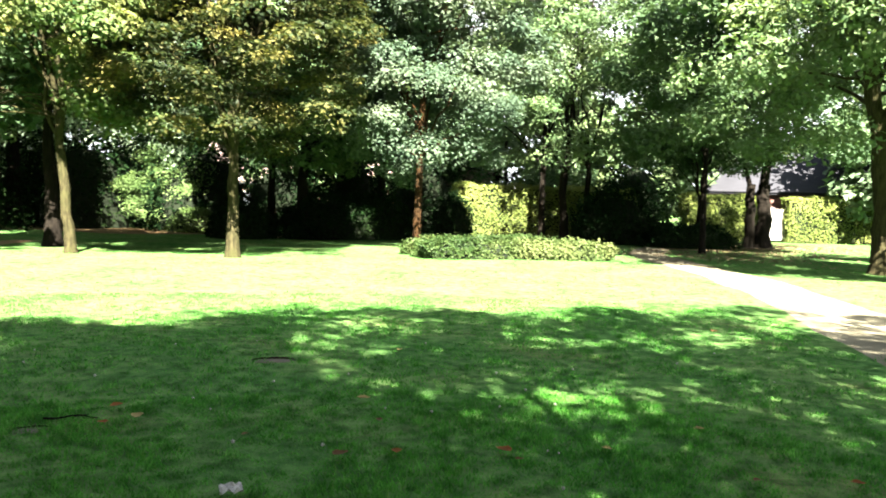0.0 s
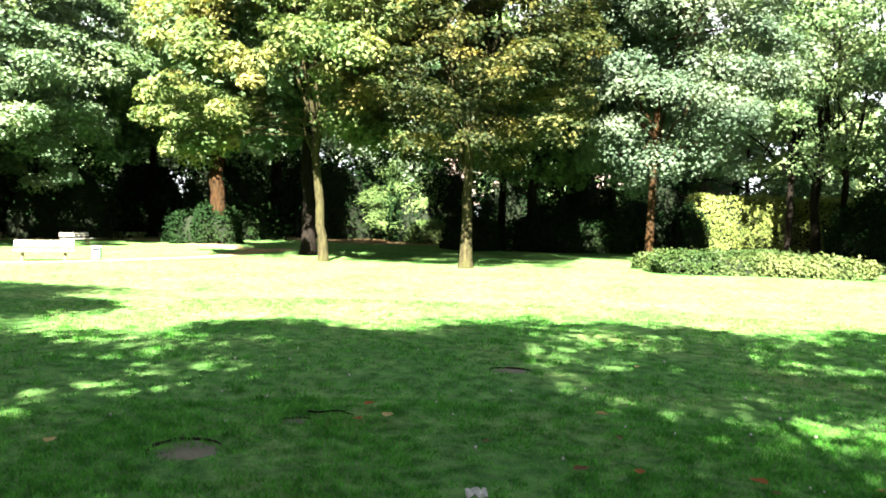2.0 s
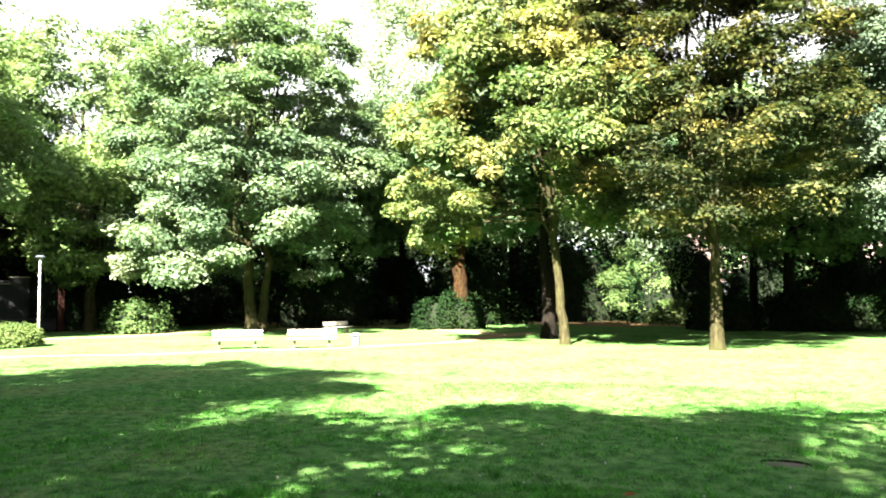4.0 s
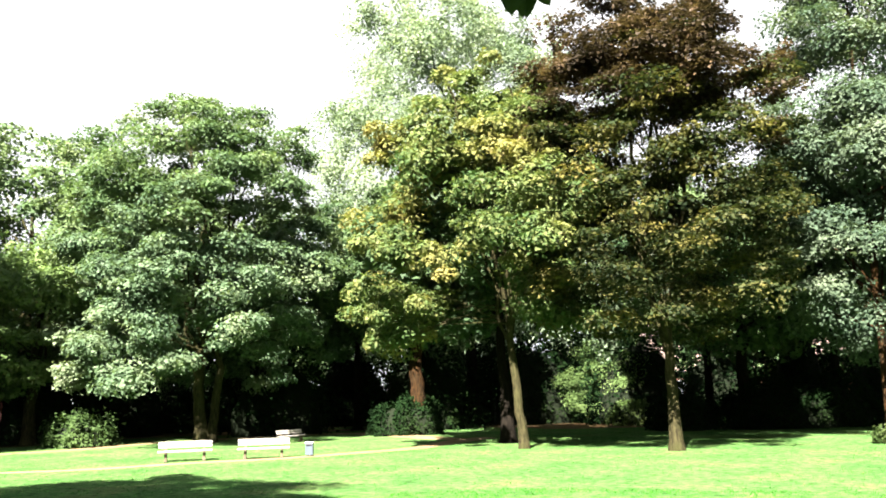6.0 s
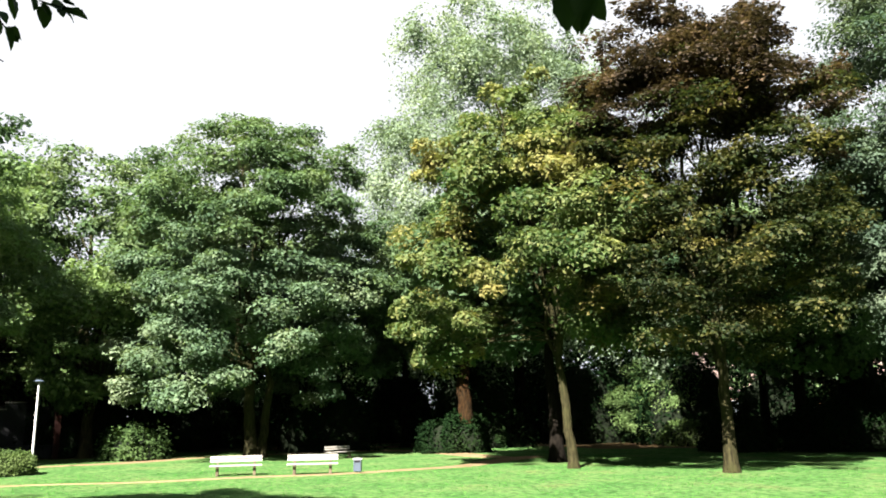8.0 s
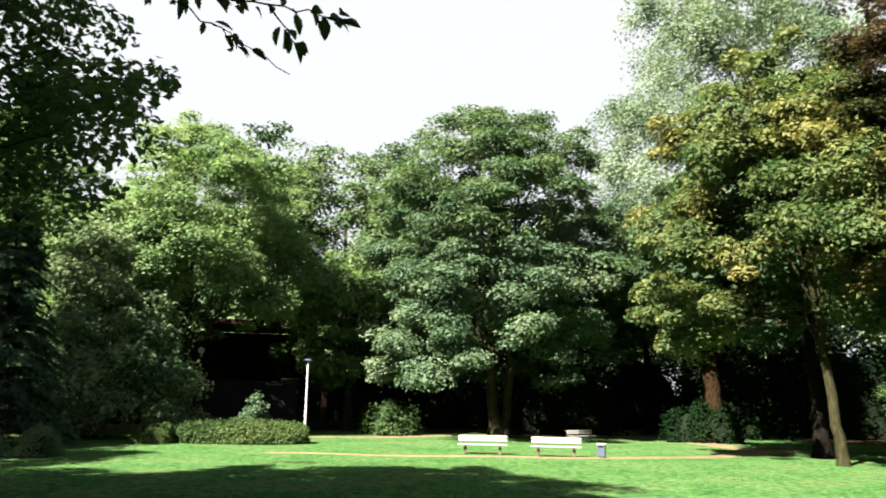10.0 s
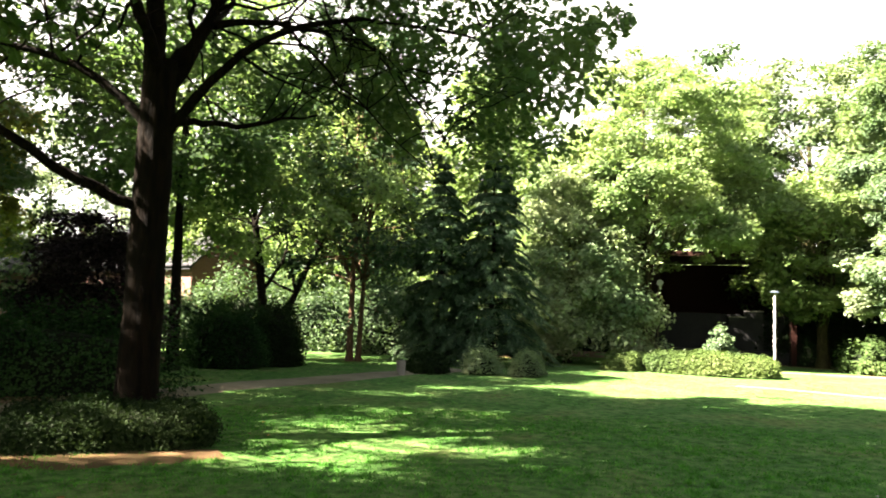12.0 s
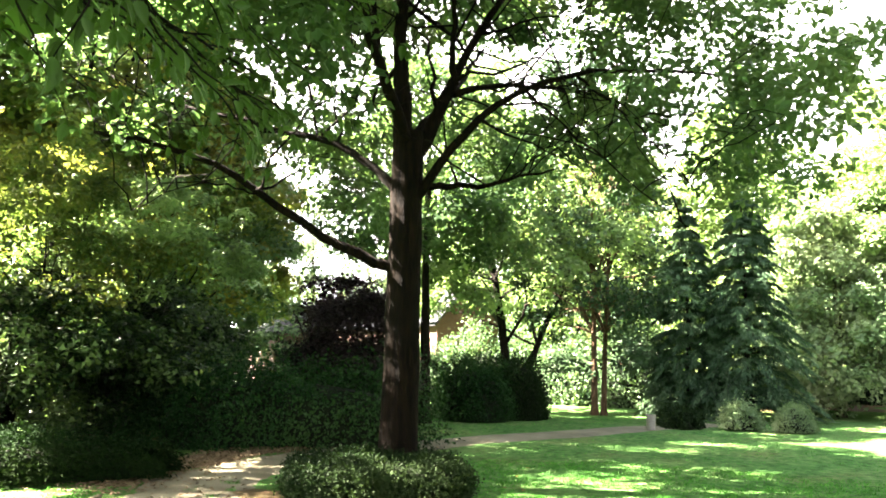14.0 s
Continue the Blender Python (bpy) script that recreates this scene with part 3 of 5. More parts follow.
strip("path", "strip of yellow sand under the far trees", [(-34.0, 13.0), (-31.0, 18.0), (-30.4, 22.5), (-29.2, 28.0), (-25.5, 32.5), (-20.5, 30.5), (-16.5, 28.5)], [1.4, 1.4, 1.3, 1.0, 1.6, 2.0, 1.4], M_SAND, 0.026, "path", 7, 0.15)
strip("planting_bed", "dark leaf-littered soil under the far trees", [(-26.0, 40.0), (-15.0, 41.0), (-6.0, 40.5), (2.0, 42.0), (9.0, 47.0)], [9, 9, 8, 7, 5], M_LITTER, 0.02, "soil", 9, 0.3)
strip("planting_bed", "dark leaf-littered soil under the shrubs", [(-44.0, 5.0), (-42.0, 20.0), (-37.0, 30.0), (-28.0, 40.0)], [16, 14, 12, 10], M_LITTER, 0.014, "soil", 11, 0.3)
strip("planting_bed", "bare soil and leaf litter behind the path", [(-34.0, -4.0), (-25.0, -9.0), (-18.0, -10.5), (-12.0, -11.5), (-6.0, -12.0)], [4, 4, 5, 6, 6], M_LITTER, 0.017, "soil", 13, 0.3)
strip("planting_bed", "brown leaf litter between path and hedge", [(-19.5, -5.0), (-15.6, -7.05), (-12.4, -7.75), (-10.6, -7.6)], [1.2, 1.5, 1.5, 0.8], M_LITTER, 0.034, "soil", 14, 0.2)
strip("planting_bed", "bare soil round the clipped hedge under the tree", [polar(116.0, 12.0), polar(112.0, 11.0), polar(106.0, 10.7), polar(100.0, 10.9)], [0.9, 1.6, 1.7, 0.8], M_LITTER, 0.022, "soil", 15, 0.15)


# ---- the tree beside the path, inside its clipped hedge ----
def near_tree():
    rng = np.random.default_rng(41)
    x0, y0 = polar(105.65, 12.4)
    root = thing("tree", "tall oak with dark bare trunk rising from a low clipped hedge", "tree", (x0, y0, 0))
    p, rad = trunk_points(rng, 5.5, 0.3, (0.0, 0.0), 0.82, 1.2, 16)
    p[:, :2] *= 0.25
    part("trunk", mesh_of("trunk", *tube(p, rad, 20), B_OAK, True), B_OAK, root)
    # directions in plan: along the view's width, and away over the lawn
    rt, aw = np.array([math.cos(radians(105.6)), math.sin(radians(105.6)), 0]), np.array([-math.sin(radians(105.6)), math.cos(radians(105.6)), 0])

    def spot(r, a, z):
        return rt * r + aw * a + np.array([0, 0, z])

    def swept(path, r0, r1, n=16):
        """A limb through three or four places, with small kinks."""
        q = np.array([spot(*k) for k in path])
        t = np.linspace(0, len(q) - 1, n)
        i = np.clip(t.astype(int), 0, len(q) - 2)
        u = (t - i)[:, None]
        a0, a1, a2, a3 = q[np.maximum(i - 1, 0)], q[i], q[i + 1], q[np.minimum(i + 2, len(q) - 1)]
        c_ = 0.5 * (2 * a1 + (a2 - a0) * u + (2 * a0 - 5 * a1 + 4 * a2 - a3) * u ** 2 + (3 * a1 - a0 - 3 * a2 + a3) * u ** 3)
        c_[1:-1] += rng.normal(0, 0.02, (n - 2, 3))
        return c_, r0 + (r1 - r0) * np.linspace(0, 1, n) ** 0.8

    high = crown_points(rng, 8.6, 13.2, 5.2, 5.2, "spread", 600, (0, 0), 0.2, 0.1, 2)
    low = crown_points(rng, 5.0, 10.2, 5.9, 5.9, "broad", 330, (0, 0), 0.3, 0.3, 5)
    # the lower limbs stand clear on the side of the path
    low = low[(np.abs(low @ rt) > 3.4) | (low @ aw < -3.6) | (low @ aw > 0.8) | (low[:, 2] > 8.6)]
    # the side towards the open lawn reaches further and droops
    n_r = 140
    reach = 2.8 + 4.1 * rng.uniform(0, 1, n_r) ** 0.7
    right = reach[:, None] * rt + rng.uniform(-1.6, 3.0, n_r)[:, None] * aw
    right[:, 2] = rng.uniform(5.5, 9.6, n_r) - 0.12 * np.clip(reach - 3, 0, 9) ** 1.25
    c = np.concatenate([high, low, right])
    limbs = [
        (((-0.1, 0, 3.25), (-1.3, -0.2, 3.75), (-2.9, -0.5, 4.75), (-4.6, -0.8, 5.1)), 0.1, 0.03),
        (((-0.1, 0, 4.5), (-0.9, 0.3, 5.25), (-2.4, 0.6, 5.7), (-4.2, 1.0, 6.2)), 0.09, 0.025),
        (((0.0, 0, 5.1), (-0.12, 0.1, 6.4), (-0.1, 0.1, 8.4), (0.2, 0.2, 11.4)), 0.2, 0.05),
        (((-0.1, 0, 5.7), (-0.45, -0.3, 6.6), (-0.8, -0.6, 9.0)), 0.09, 0.03),
        (((0.05, 0, 4.9), (0.5, 0.1, 5.9), (0.95, 0.2, 6.9), (2.1, 0.4, 9.0)), 0.16, 0.04),
        (((0.78, 0.15, 6.4), (0.7, -0.2, 7.4), (0.9, -0.5, 9.4)), 0.07, 0.025),
        (((0.1, 0, 4.2), (0.9, -0.3, 5.4), (2.4, -0.7, 6.3), (4.6, -1.2, 6.2)), 0.1, 0.02),
        (((0.2, 0, 4.6), (1.25, 0.2, 4.72), (2.5, 0.5, 5.1)), 0.07, 0.015),
        (((0.75, 0.1, 6.2), (1.7, 0.5, 6.55), (3.4, 1.2, 6.7)), 0.07, 0.02),
        (((1.8, -0.55, 6.1), (2.9, -0.8, 5.0), (4.7, -1.2, 3.4)), 0.025, 0.006),
        (((2.6, -0.7, 6.3), (3.6, -1.0, 5.3), (4.3, -1.1, 4.4)), 0.022, 0.006),
        (((-2.2, -0.4, 4.3), (-3.0, -0.7, 4.4), (-3.9, -1.0, 3.9)), 0.02, 0.006),
        (((0.0, 0.1, 5.3), (0.9, 2.0, 7.0), (1.6, 4.4, 8.8)), 0.11, 0.03),
        (((0.0, -0.1, 5.3), (-0.8, -2.0, 7.2), (-1.4, -4.2, 9.0)), 0.11, 0.03)]
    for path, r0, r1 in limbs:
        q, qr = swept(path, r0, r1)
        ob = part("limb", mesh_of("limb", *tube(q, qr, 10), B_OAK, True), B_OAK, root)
        twigs = []
        for _ in range(8):
            j = rng.integers(5, 16)
            tip = c[np.argmin(np.linalg.norm(c - (q[j] + rng.normal(0, 1.3, 3)), axis=1))]
            w, wr = bough(rng, q[j], tip, max(qr[j] * 0.45, 0.014), 0.005, 0.05, 0.2, 8)
            twigs.append(tube(w, wr, 5))
            tip2 = c[np.argmin(np.linalg.norm(c - (w[5] + rng.normal(0, 1.0, 3)), axis=1))]
            w2, wr2 = bough(rng, w[5], tip2, 0.01, 0.004, 0.05, 0.2, 6)
            twigs.append(tube(w2, wr2, 4))
        tagged(part("twig_spray", mesh_of("twig_spray", *joined(twigs), B_OAK, True), B_OAK, ob), kind="stuff")
    v, f = joined([crown_leaves(rng, high, 110, 0.75, 0.17, 0.5, 0.6, (0, 0, 6.0), 0.6, 0.6), crown_leaves(rng, np.concatenate([low, right]), 62, 0.66, 0.16, 0.5, 0.6, (0, 0, 6.0), 0.6, 0.6)])
    part("crown", mesh_of("crown", v, f, L_OAK), L_OAK, root)


near_tree()
hx, hy = polar(107.0, 11.9)
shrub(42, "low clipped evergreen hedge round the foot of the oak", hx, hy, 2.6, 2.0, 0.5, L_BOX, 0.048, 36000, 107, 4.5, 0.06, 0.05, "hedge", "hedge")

# ---- trees round the lawn ----
tree(1, "maple turning yellow with slim grey trunk on the lawn", *polar(25.6, 26.8), 13.2, 3.8, 4.4, 4.4, "maple", L_MAPLE, 0.15, 460, 250, 0.17, B_GREY, (-1.1, -0.5), fork=3.4, limbs=26, lumpy=0.3, clump=0.68, rise=5, bare=0.3, wild=0.4, hollow=0.45, share=7)
tree(2, "dark copper beech with layered purple-green crown", *polar(15.15, 25.8), 14.5, 3.5, 4.1, 4.2, "vase", L_BEECH, 0.13, 1000, 190, 0.2, B_GREY, (-0.2, 0.2), fork=3.0, limbs=28, flat=0.26, up=0.9, clump=0.85, hollow=0.22, rise=5, bare=0.4, wild=0.4, share=2, upper=L_COPPER, upper_from=0.62, sprays=46)
tree(3, "broad lime tree with two trunks behind the benches", *polar(48.3, 37.2), 15.6, 2.75, 5.3, 5.3, "dome", L_COOL, 0.165, 820, 210, 0.3, B_GREY, (-0.3, 0), fork=3.0, limbs=30, stems=2, spread=0.08, feet=((0, 0), (0.3, 0.33)), leans=((-0.3, 0.2), (0.5, 0.6)), clump=0.95, flat=0.4, rise=5, wild=0.4, share=3, hollow=0.32, lumpy=0.1, upper=L_LIME, upper_from=0.5)
tree(4, "tall pale willow with hanging silvery boughs", *polar(29.0, 47.0), 27.5, 4.0, 8.8, 8.4, "weeping", L_PALE, 0.22, 800, 190, 0.4, B_DARK, (-1.2, 0), fork=6.0, limbs=24, clump=1.2, flat=1.3, wide=0.42, lumpy=0.4, hollow=0.35, wild=0.55, share=4, sprays=20)
tree(5, "green lime tree with slim reddish trunk behind the bed", *polar(2.0, 31.8), 19.5, 3.2, 3.3, 3.5, "column", L_TEAL, 0.14, 620, 240, 0.17, B_RED, (0.5, 0), fork=3.4, limbs=22, clump=0.9, bare=0.2, wild=0.4)
tree(6, "thick-trunked tree with leaning stem in the shade", *polar(26.7, 30.5), 11.0, 4.2, 4.0, 4.0, "round", L_GREEN, 0.26, 220, 80, 0.28, B_DARK, (-0.5, 0), fork=4.0, limbs=12, clump=1.0)
tree(7, "dark tree with broad trunk behind the shrub row", *polar(10.3, 37.5), 11.0, 3.6, 4.5, 4.5, "round", L_LIME, 0.26, 260, 80, 0.32, B_DARK, fork=3.0, limbs=14, clump=1.0)
tree(8, "straight slender tree against the hedge", *polar(-7.2, 43.6), 17.0, 5.0, 3.4, 3.4, "egg", L_LIME, 0.19, 200, 150, 0.2, B_DARK, fork=4.0, limbs=14, clump=0.9, bare=0.6)
tree(9, "open spreading tree with forked dark trunk", *polar(-8.9, 43.4), 15.5, 4.4, 5.0, 4.8, "broad", L_LIME, 0.19, 230, 160, 0.26, B_DARK, (0.6, 0), fork=2.4, limbs=22, stems=2, spread=0.6, clump=1.0, rise=4, bare=0.6)
tree(10, "young tree with crooked branches before the hedge", *polar(-18.2, 43.0), 9.0, 3.8, 3.4, 3.2, "egg", L_GREEN, 0.18, 130, 130, 0.16, B_DARK, fork=2.2, limbs=14, clump=0.8, rise=3)
tree(11, "dark tree with two upright trunks beside the path", *polar(-22.4, 44.0), 15.0, 4.4, 5.2, 5.0, "broad", L_GREEN, 0.19, 300, 150, 0.42, B_DARK, fork=3.0, limbs=16, stems=2, spread=0.15, feet=((0, 0), (-0.62, 0.1)), clump=1.0, rise=3, bare=0.4)
tree(12, "large lime tree with pale mottled trunk by the path", *polar(-29.6, 29.0), 17.0, 4.0, 6.5, 6.0, "broad", L_LIME, 0.18, 440, 180, 0.36, B_GREY, (-0.4, 0.2), fork=4.0, limbs=22, clump=0.9, rise=5, bare=0.4)
tree(13, "tree with hanging green boughs beside the path", *polar(-18.5, 36.0), 16.0, 4.6, 4.4, 4.6, "broad", L_GREEN, 0.2, 340, 150, 0.14, B_DARK, fork=4.0, limbs=14, clump=0.95, bare=0.4)
tree(14, "old tree with bare red flaking trunk", *polar(33.2, 40.0), 12.5, 4.6, 4.2, 4.2, "egg", L_LIME, 0.2, 260, 150, 0.42, B_RED, fork=4.0, limbs=10, clump=1.0, rise=3)
tree(15, "spreading robinia with feathery light green crown", *polar(69.9, 38.0), 14.6, 5.4, 5.2, 5.2, "spread", L_ROBINIA, 0.16, 560, 200, 0.24, B_GREY, (-0.4, 0), fork=3.0, limbs=26, stems=3, spread=0.5, flat=0.32, clump=0.95, wild=0.4, share=7)
tree(16, "round-topped tree behind the lawn", *polar(59.7, 50.0), 17.8, 3.0, 6.2, 5.4, "round", L_LIME, 0.25, 340, 150, 0.34, B_GREY, limbs=14, clump=1.25)
tree(17, "far tree with dense dark green top", *polar(66.4, 56.0), 20.2, 3.0, 4.8, 4.8, "round", L_GREEN, 0.36, 260, 80, 0.3, B_DARK, limbs=8, clump=1.2)
tree(18, "pollarded tree with pale bare stem", *polar(58.9, 42.0), 9.5, 2.6, 3.6, 3.0, "egg", L_FRESH, 0.2, 200, 140, 0.3, B_GREY, limbs=10, clump=0.9)
tree(19, "tall tree with open crown behind the path", *polar(103.9, 24.5), 11.5, 5.0, 3.4, 3.4, "broad", L_OAK, 0.18, 260, 110, 0.2, B_DARK, limbs=18, clump=0.9)
tree(20, "small tree with forked dark stems behind a round shrub", *polar(97.7, 31.0), 13.5, 4.0, 4.8, 4.4, "broad", L_ROBINIA, 0.18, 300, 120, 0.22, B_DARK, fork=2.2, limbs=18, stems=2, leans=((0.2, -1.4), (-0.6, 5.2)), clump=0.8)
tree(21, "tree with twin reddish trunks and thin drooping crown", *polar(91.7, 30.7), 16.0, 1.4, 3.0, 3.0, "egg", L_NEEDLE, 0.24, 330, 60, 0.13, B_ROUGH, limbs=60, stems=2, feet=((0, 0), (-0.1, 0.34)), leans=((0.1, -0.1), (-0.2, 0.5)), wide=0.3, clump=0.65, fork=1.2)
tree(22, "silvery green leafy tree beyond the conifers", *polar(75.8, 35.5), 9.2, 0.4, 2.9, 2.8, "column", L_SILVER, 0.17, 380, 170, 0.16, B_GREY, limbs=14, stems=3, clump=0.95, lumpy=0.5, flat=0.7)
tree(23, "yellow-green tree catching the sun behind the conifers", *polar(82.0, 42.0), 15.0, 1.0, 5.4, 4.0, "egg", L_FRESH, 0.28, 380, 95, 0.24, B_GREY, limbs=10, clump=1.1)
tree(24, "leafy tree behind the small forked one", *polar(92.0, 44.0), 15.5, 1.0, 5.2, 4.2, "egg", L_FRESH, 0.28, 340, 90, 0.24, B_GREY, limbs=8, clump=1.1)
# out of view, added to throw dappled shade on the lawn's right
tree(25, "added oak out of view, shading the right of the lawn", 8.5, -3.0, 15.0, 4.6, 6.0, 6.0, "broad", L_OAK, 0.22, 330, 52, 0.32, B_DARK, limbs=14, clump=0.95, far=True, share=2)
tree(28, "tall lime tree behind the dark hedge", *polar(124.5, 31.0), 16.5, 5.0, 4.6, 4.6, "broad", L_LIME, 0.2, 280, 130, 0.26, B_DARK, limbs=18, clump=0.95)
tree(29, "maple with yellowing leaves at the park edge", *polar(121.5, 32.0), 12.0, 3.0, 4.4, 4.2, "egg", L_YELLOW, 0.2, 280, 130, 0.24, B_DARK, limbs=14, clump=0.9)
# unseen; crown set high to shade the lawn and leave the path lit
tree(30, "added high-crowned lime out of view, shading oak foot and lawn", -10.3, -15.8, 20.0, 11.8, 6.6, 6.6, "broad", L_LIME, 0.26, 420, 128, 0.3, B_DARK, limbs=12, clump=1.0)
tree(34, "leafy tree between the park and the house", *polar(112.5, 57.0), 15.0, 3.0, 6.0, 6.0, "egg", L_PALE, 0.22, 170, 110, 0.24, B_DARK, limbs=12, clump=1.0)
tree(31, "leafy young tree behind the dark bushes", *polar(122.0, 27.0), 10.0, 2.6, 3.6, 3.2, "broad", L_GREEN, 0.17, 170, 95, 0.12, B_DARK, limbs=16, stems=2, spread=0.4, clump=0.75, share=4, upper=L_YELLOW, upper_from=0.5)
# unseen, added to close lit gaps in the near lawn's shade
tree(32, "added leafy oak out of view, shading the near lawn", -2.2, -7.7, 16.2, 5.0, 5.0, 5.0, "broad", L_OAK, 0.28, 400, 95, 0.32, B_DARK, limbs=8, clump=1.1, far=True, share=2)
# added beyond the right edge of the view to shade the far lawn
tree(35, "added lime beyond the view's edge, shading the far lawn", 14.2, 19.0, 14.5, 5.0, 3.6, 3.6, "broad", L_LIME, 0.2, 260, 110, 0.24, B_DARK, limbs=10, clump=1.0)
tree(36, "pale leafy tree catching the sun beside the house", *polar(99.8, 53.0), 14.0, 1.0, 5.0, 5.0, "egg", L_FRESH, 0.28, 300, 90, 0.24, B_GREY, limbs=10, clump=1.1)
tree(37, "tall yellowing maple behind the dark bushes", *polar(128.5, 27.0), 16.5, 5.6, 5.2, 5.2, "broad", L_YELLOW, 0.24, 620, 120, 0.22, B_DARK, rise=4, limbs=18, clump=0.9)
tree(38, "leafy tree behind the sunny hedge", *polar(-4.5, 53.0), 11.5, 1.4, 5.2, 4.0, "egg", L_GREEN, 0.24, 260, 95, 0.22, B_DARK, limbs=10, clump=1.0)
tree(26, "chestnut tree whose boughs hang over lawn and path", 3.0, -4.9, 15.0, 4.9, 7.4, 7.4, "broad", L_CHESTNUT, 0.2, 500, 84, 0.34, B_DARK, limbs=22, clump=1.0, hollow=0.05, far=True, share=2)

for k, (az, d, h) in enumerate(((12.6, 41.0, 13.0), (4.6, 39.5, 13.5), (37.5, 45.0, 13.0), (42.5, 46.0, 12.0), (52.5, 47.0, 12.5))):
    tree(120 + k, "shady woodland tree behind the lawn", *polar(az, d), h, 4.6, 4.4, 4.4, "broad", L_GREEN, 0.26, 210, 85, 0.24, B_DARK, limbs=10, clump=1.1, group="shady woodland trees")

# a belt of trees and bushes that closes the park all round
rng_belt = np.random.default_rng(99)
BELT = [(az, d) for az, d in zip(np.arange(-52, 175, 9.5), rng_belt.uniform(54, 66, 40))]
for k, (az, d) in enumerate(BELT):
    h = rng_belt.uniform(11, 14.5) if 50 < az < 85 or az < -5 else rng_belt.uniform(14, 18)
    if -30 < az < -17 or 96 < az < 112:
        continue
    tree(200 + k, "large leafy tree in the belt round the park", *polar(az + rng_belt.uniform(-2, 2), d), h, 0.5, 7.0, 5.0, "egg", (L_GREEN, L_LIME, L_COOL)[k % 3], 0.55, 260, 62, 0.35, B_DARK, limbs=4, clump=1.6, group="belt of park trees")
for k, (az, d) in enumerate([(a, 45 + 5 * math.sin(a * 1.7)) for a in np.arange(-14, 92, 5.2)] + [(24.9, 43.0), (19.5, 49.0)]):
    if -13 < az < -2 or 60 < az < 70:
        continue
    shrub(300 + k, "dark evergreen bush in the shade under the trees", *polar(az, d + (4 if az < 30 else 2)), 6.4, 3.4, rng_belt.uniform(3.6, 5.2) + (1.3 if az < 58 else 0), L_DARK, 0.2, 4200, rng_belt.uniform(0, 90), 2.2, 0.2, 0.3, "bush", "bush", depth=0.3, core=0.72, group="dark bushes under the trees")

# ---- hedges, beds and shrubs ----
hedge(61, "tall clipped yellow-green hedge in full sun", (0.6, 45.0), (11.5, 47.5), 1.2, 3.0, L_HEDGE, 0.1, 30000)
hedge(62, "tall clipped yellow-green hedge beside a white gate", (15.5, 50.0), (20.6, 50.6), 1.2, 2.9, L_HEDGE, 0.1, 18000)
hedge(63, "tall clipped hedge half in shade before a house", (22.4, 50.8), (33.0, 52.0), 1.2, 2.9, L_HEDGE, 0.1, 22000)
shrub(64, "low spreading evergreen bed with pale leaf tips", *polar(-4.7, 28.6), 7.4, 3.2, 0.62, L_BED, 0.12, 17000, 14, 3.5, 0.1, 0.08, "shrub_bed", "shrub")
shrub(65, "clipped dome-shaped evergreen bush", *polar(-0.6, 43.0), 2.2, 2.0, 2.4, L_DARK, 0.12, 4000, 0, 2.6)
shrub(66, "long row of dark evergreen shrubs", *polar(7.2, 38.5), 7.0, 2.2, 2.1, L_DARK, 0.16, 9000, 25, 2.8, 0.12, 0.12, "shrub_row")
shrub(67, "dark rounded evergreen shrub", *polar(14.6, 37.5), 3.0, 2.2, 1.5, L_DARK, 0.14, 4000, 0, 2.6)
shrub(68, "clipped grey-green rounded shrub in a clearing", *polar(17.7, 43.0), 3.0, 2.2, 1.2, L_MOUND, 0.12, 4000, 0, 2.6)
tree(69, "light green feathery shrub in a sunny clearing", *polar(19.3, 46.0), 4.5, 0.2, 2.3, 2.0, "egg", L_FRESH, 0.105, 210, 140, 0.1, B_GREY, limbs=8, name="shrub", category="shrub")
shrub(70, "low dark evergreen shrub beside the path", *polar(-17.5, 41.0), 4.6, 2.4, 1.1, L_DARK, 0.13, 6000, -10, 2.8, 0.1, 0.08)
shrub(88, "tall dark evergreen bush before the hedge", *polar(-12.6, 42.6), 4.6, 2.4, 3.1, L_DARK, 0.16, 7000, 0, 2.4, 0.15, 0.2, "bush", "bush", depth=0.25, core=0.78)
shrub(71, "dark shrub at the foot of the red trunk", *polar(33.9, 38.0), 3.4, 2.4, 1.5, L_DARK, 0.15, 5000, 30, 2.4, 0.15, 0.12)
shrub(72, "long clipped green mound on the lawn edge", *polar(66.3, 31.6), 5.0, 2.2, 0.8, L_MOUND, 0.075, 30000, 64, 3.2, 0.07, 0.05, "shrub_mound")
shrub(73, "small clipped green mound", *polar(71.9, 31.4), 1.5, 1.4, 0.66, L_MOUND, 0.075, 8500, 60, 2.6, 0.1, 0.05, "shrub_mound")
tree(74, "small pale sapling growing behind the mound", *polar(65.3, 33.4), 1.7, 0.5, 0.45, 0.45, "cone", L_COOL, 0.12, 60, 40, 0.03, B_GREY, limbs=4, clump=0.25, name="sapling", category="shrub")
shrub(75, "bright green broad-leaved laurel bush", *polar(56.0, 38.5), 2.6, 1.8, 1.2, L_RHODO, 0.17, 4000, 30, 2.2, 0.2, 0.2)
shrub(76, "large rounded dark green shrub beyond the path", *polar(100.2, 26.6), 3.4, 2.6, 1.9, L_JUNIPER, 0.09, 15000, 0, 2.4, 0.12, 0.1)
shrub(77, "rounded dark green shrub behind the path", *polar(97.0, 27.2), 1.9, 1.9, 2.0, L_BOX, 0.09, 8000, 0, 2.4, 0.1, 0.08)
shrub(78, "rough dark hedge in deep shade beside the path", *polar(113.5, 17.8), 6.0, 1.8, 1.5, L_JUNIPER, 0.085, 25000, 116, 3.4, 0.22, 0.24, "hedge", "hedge")
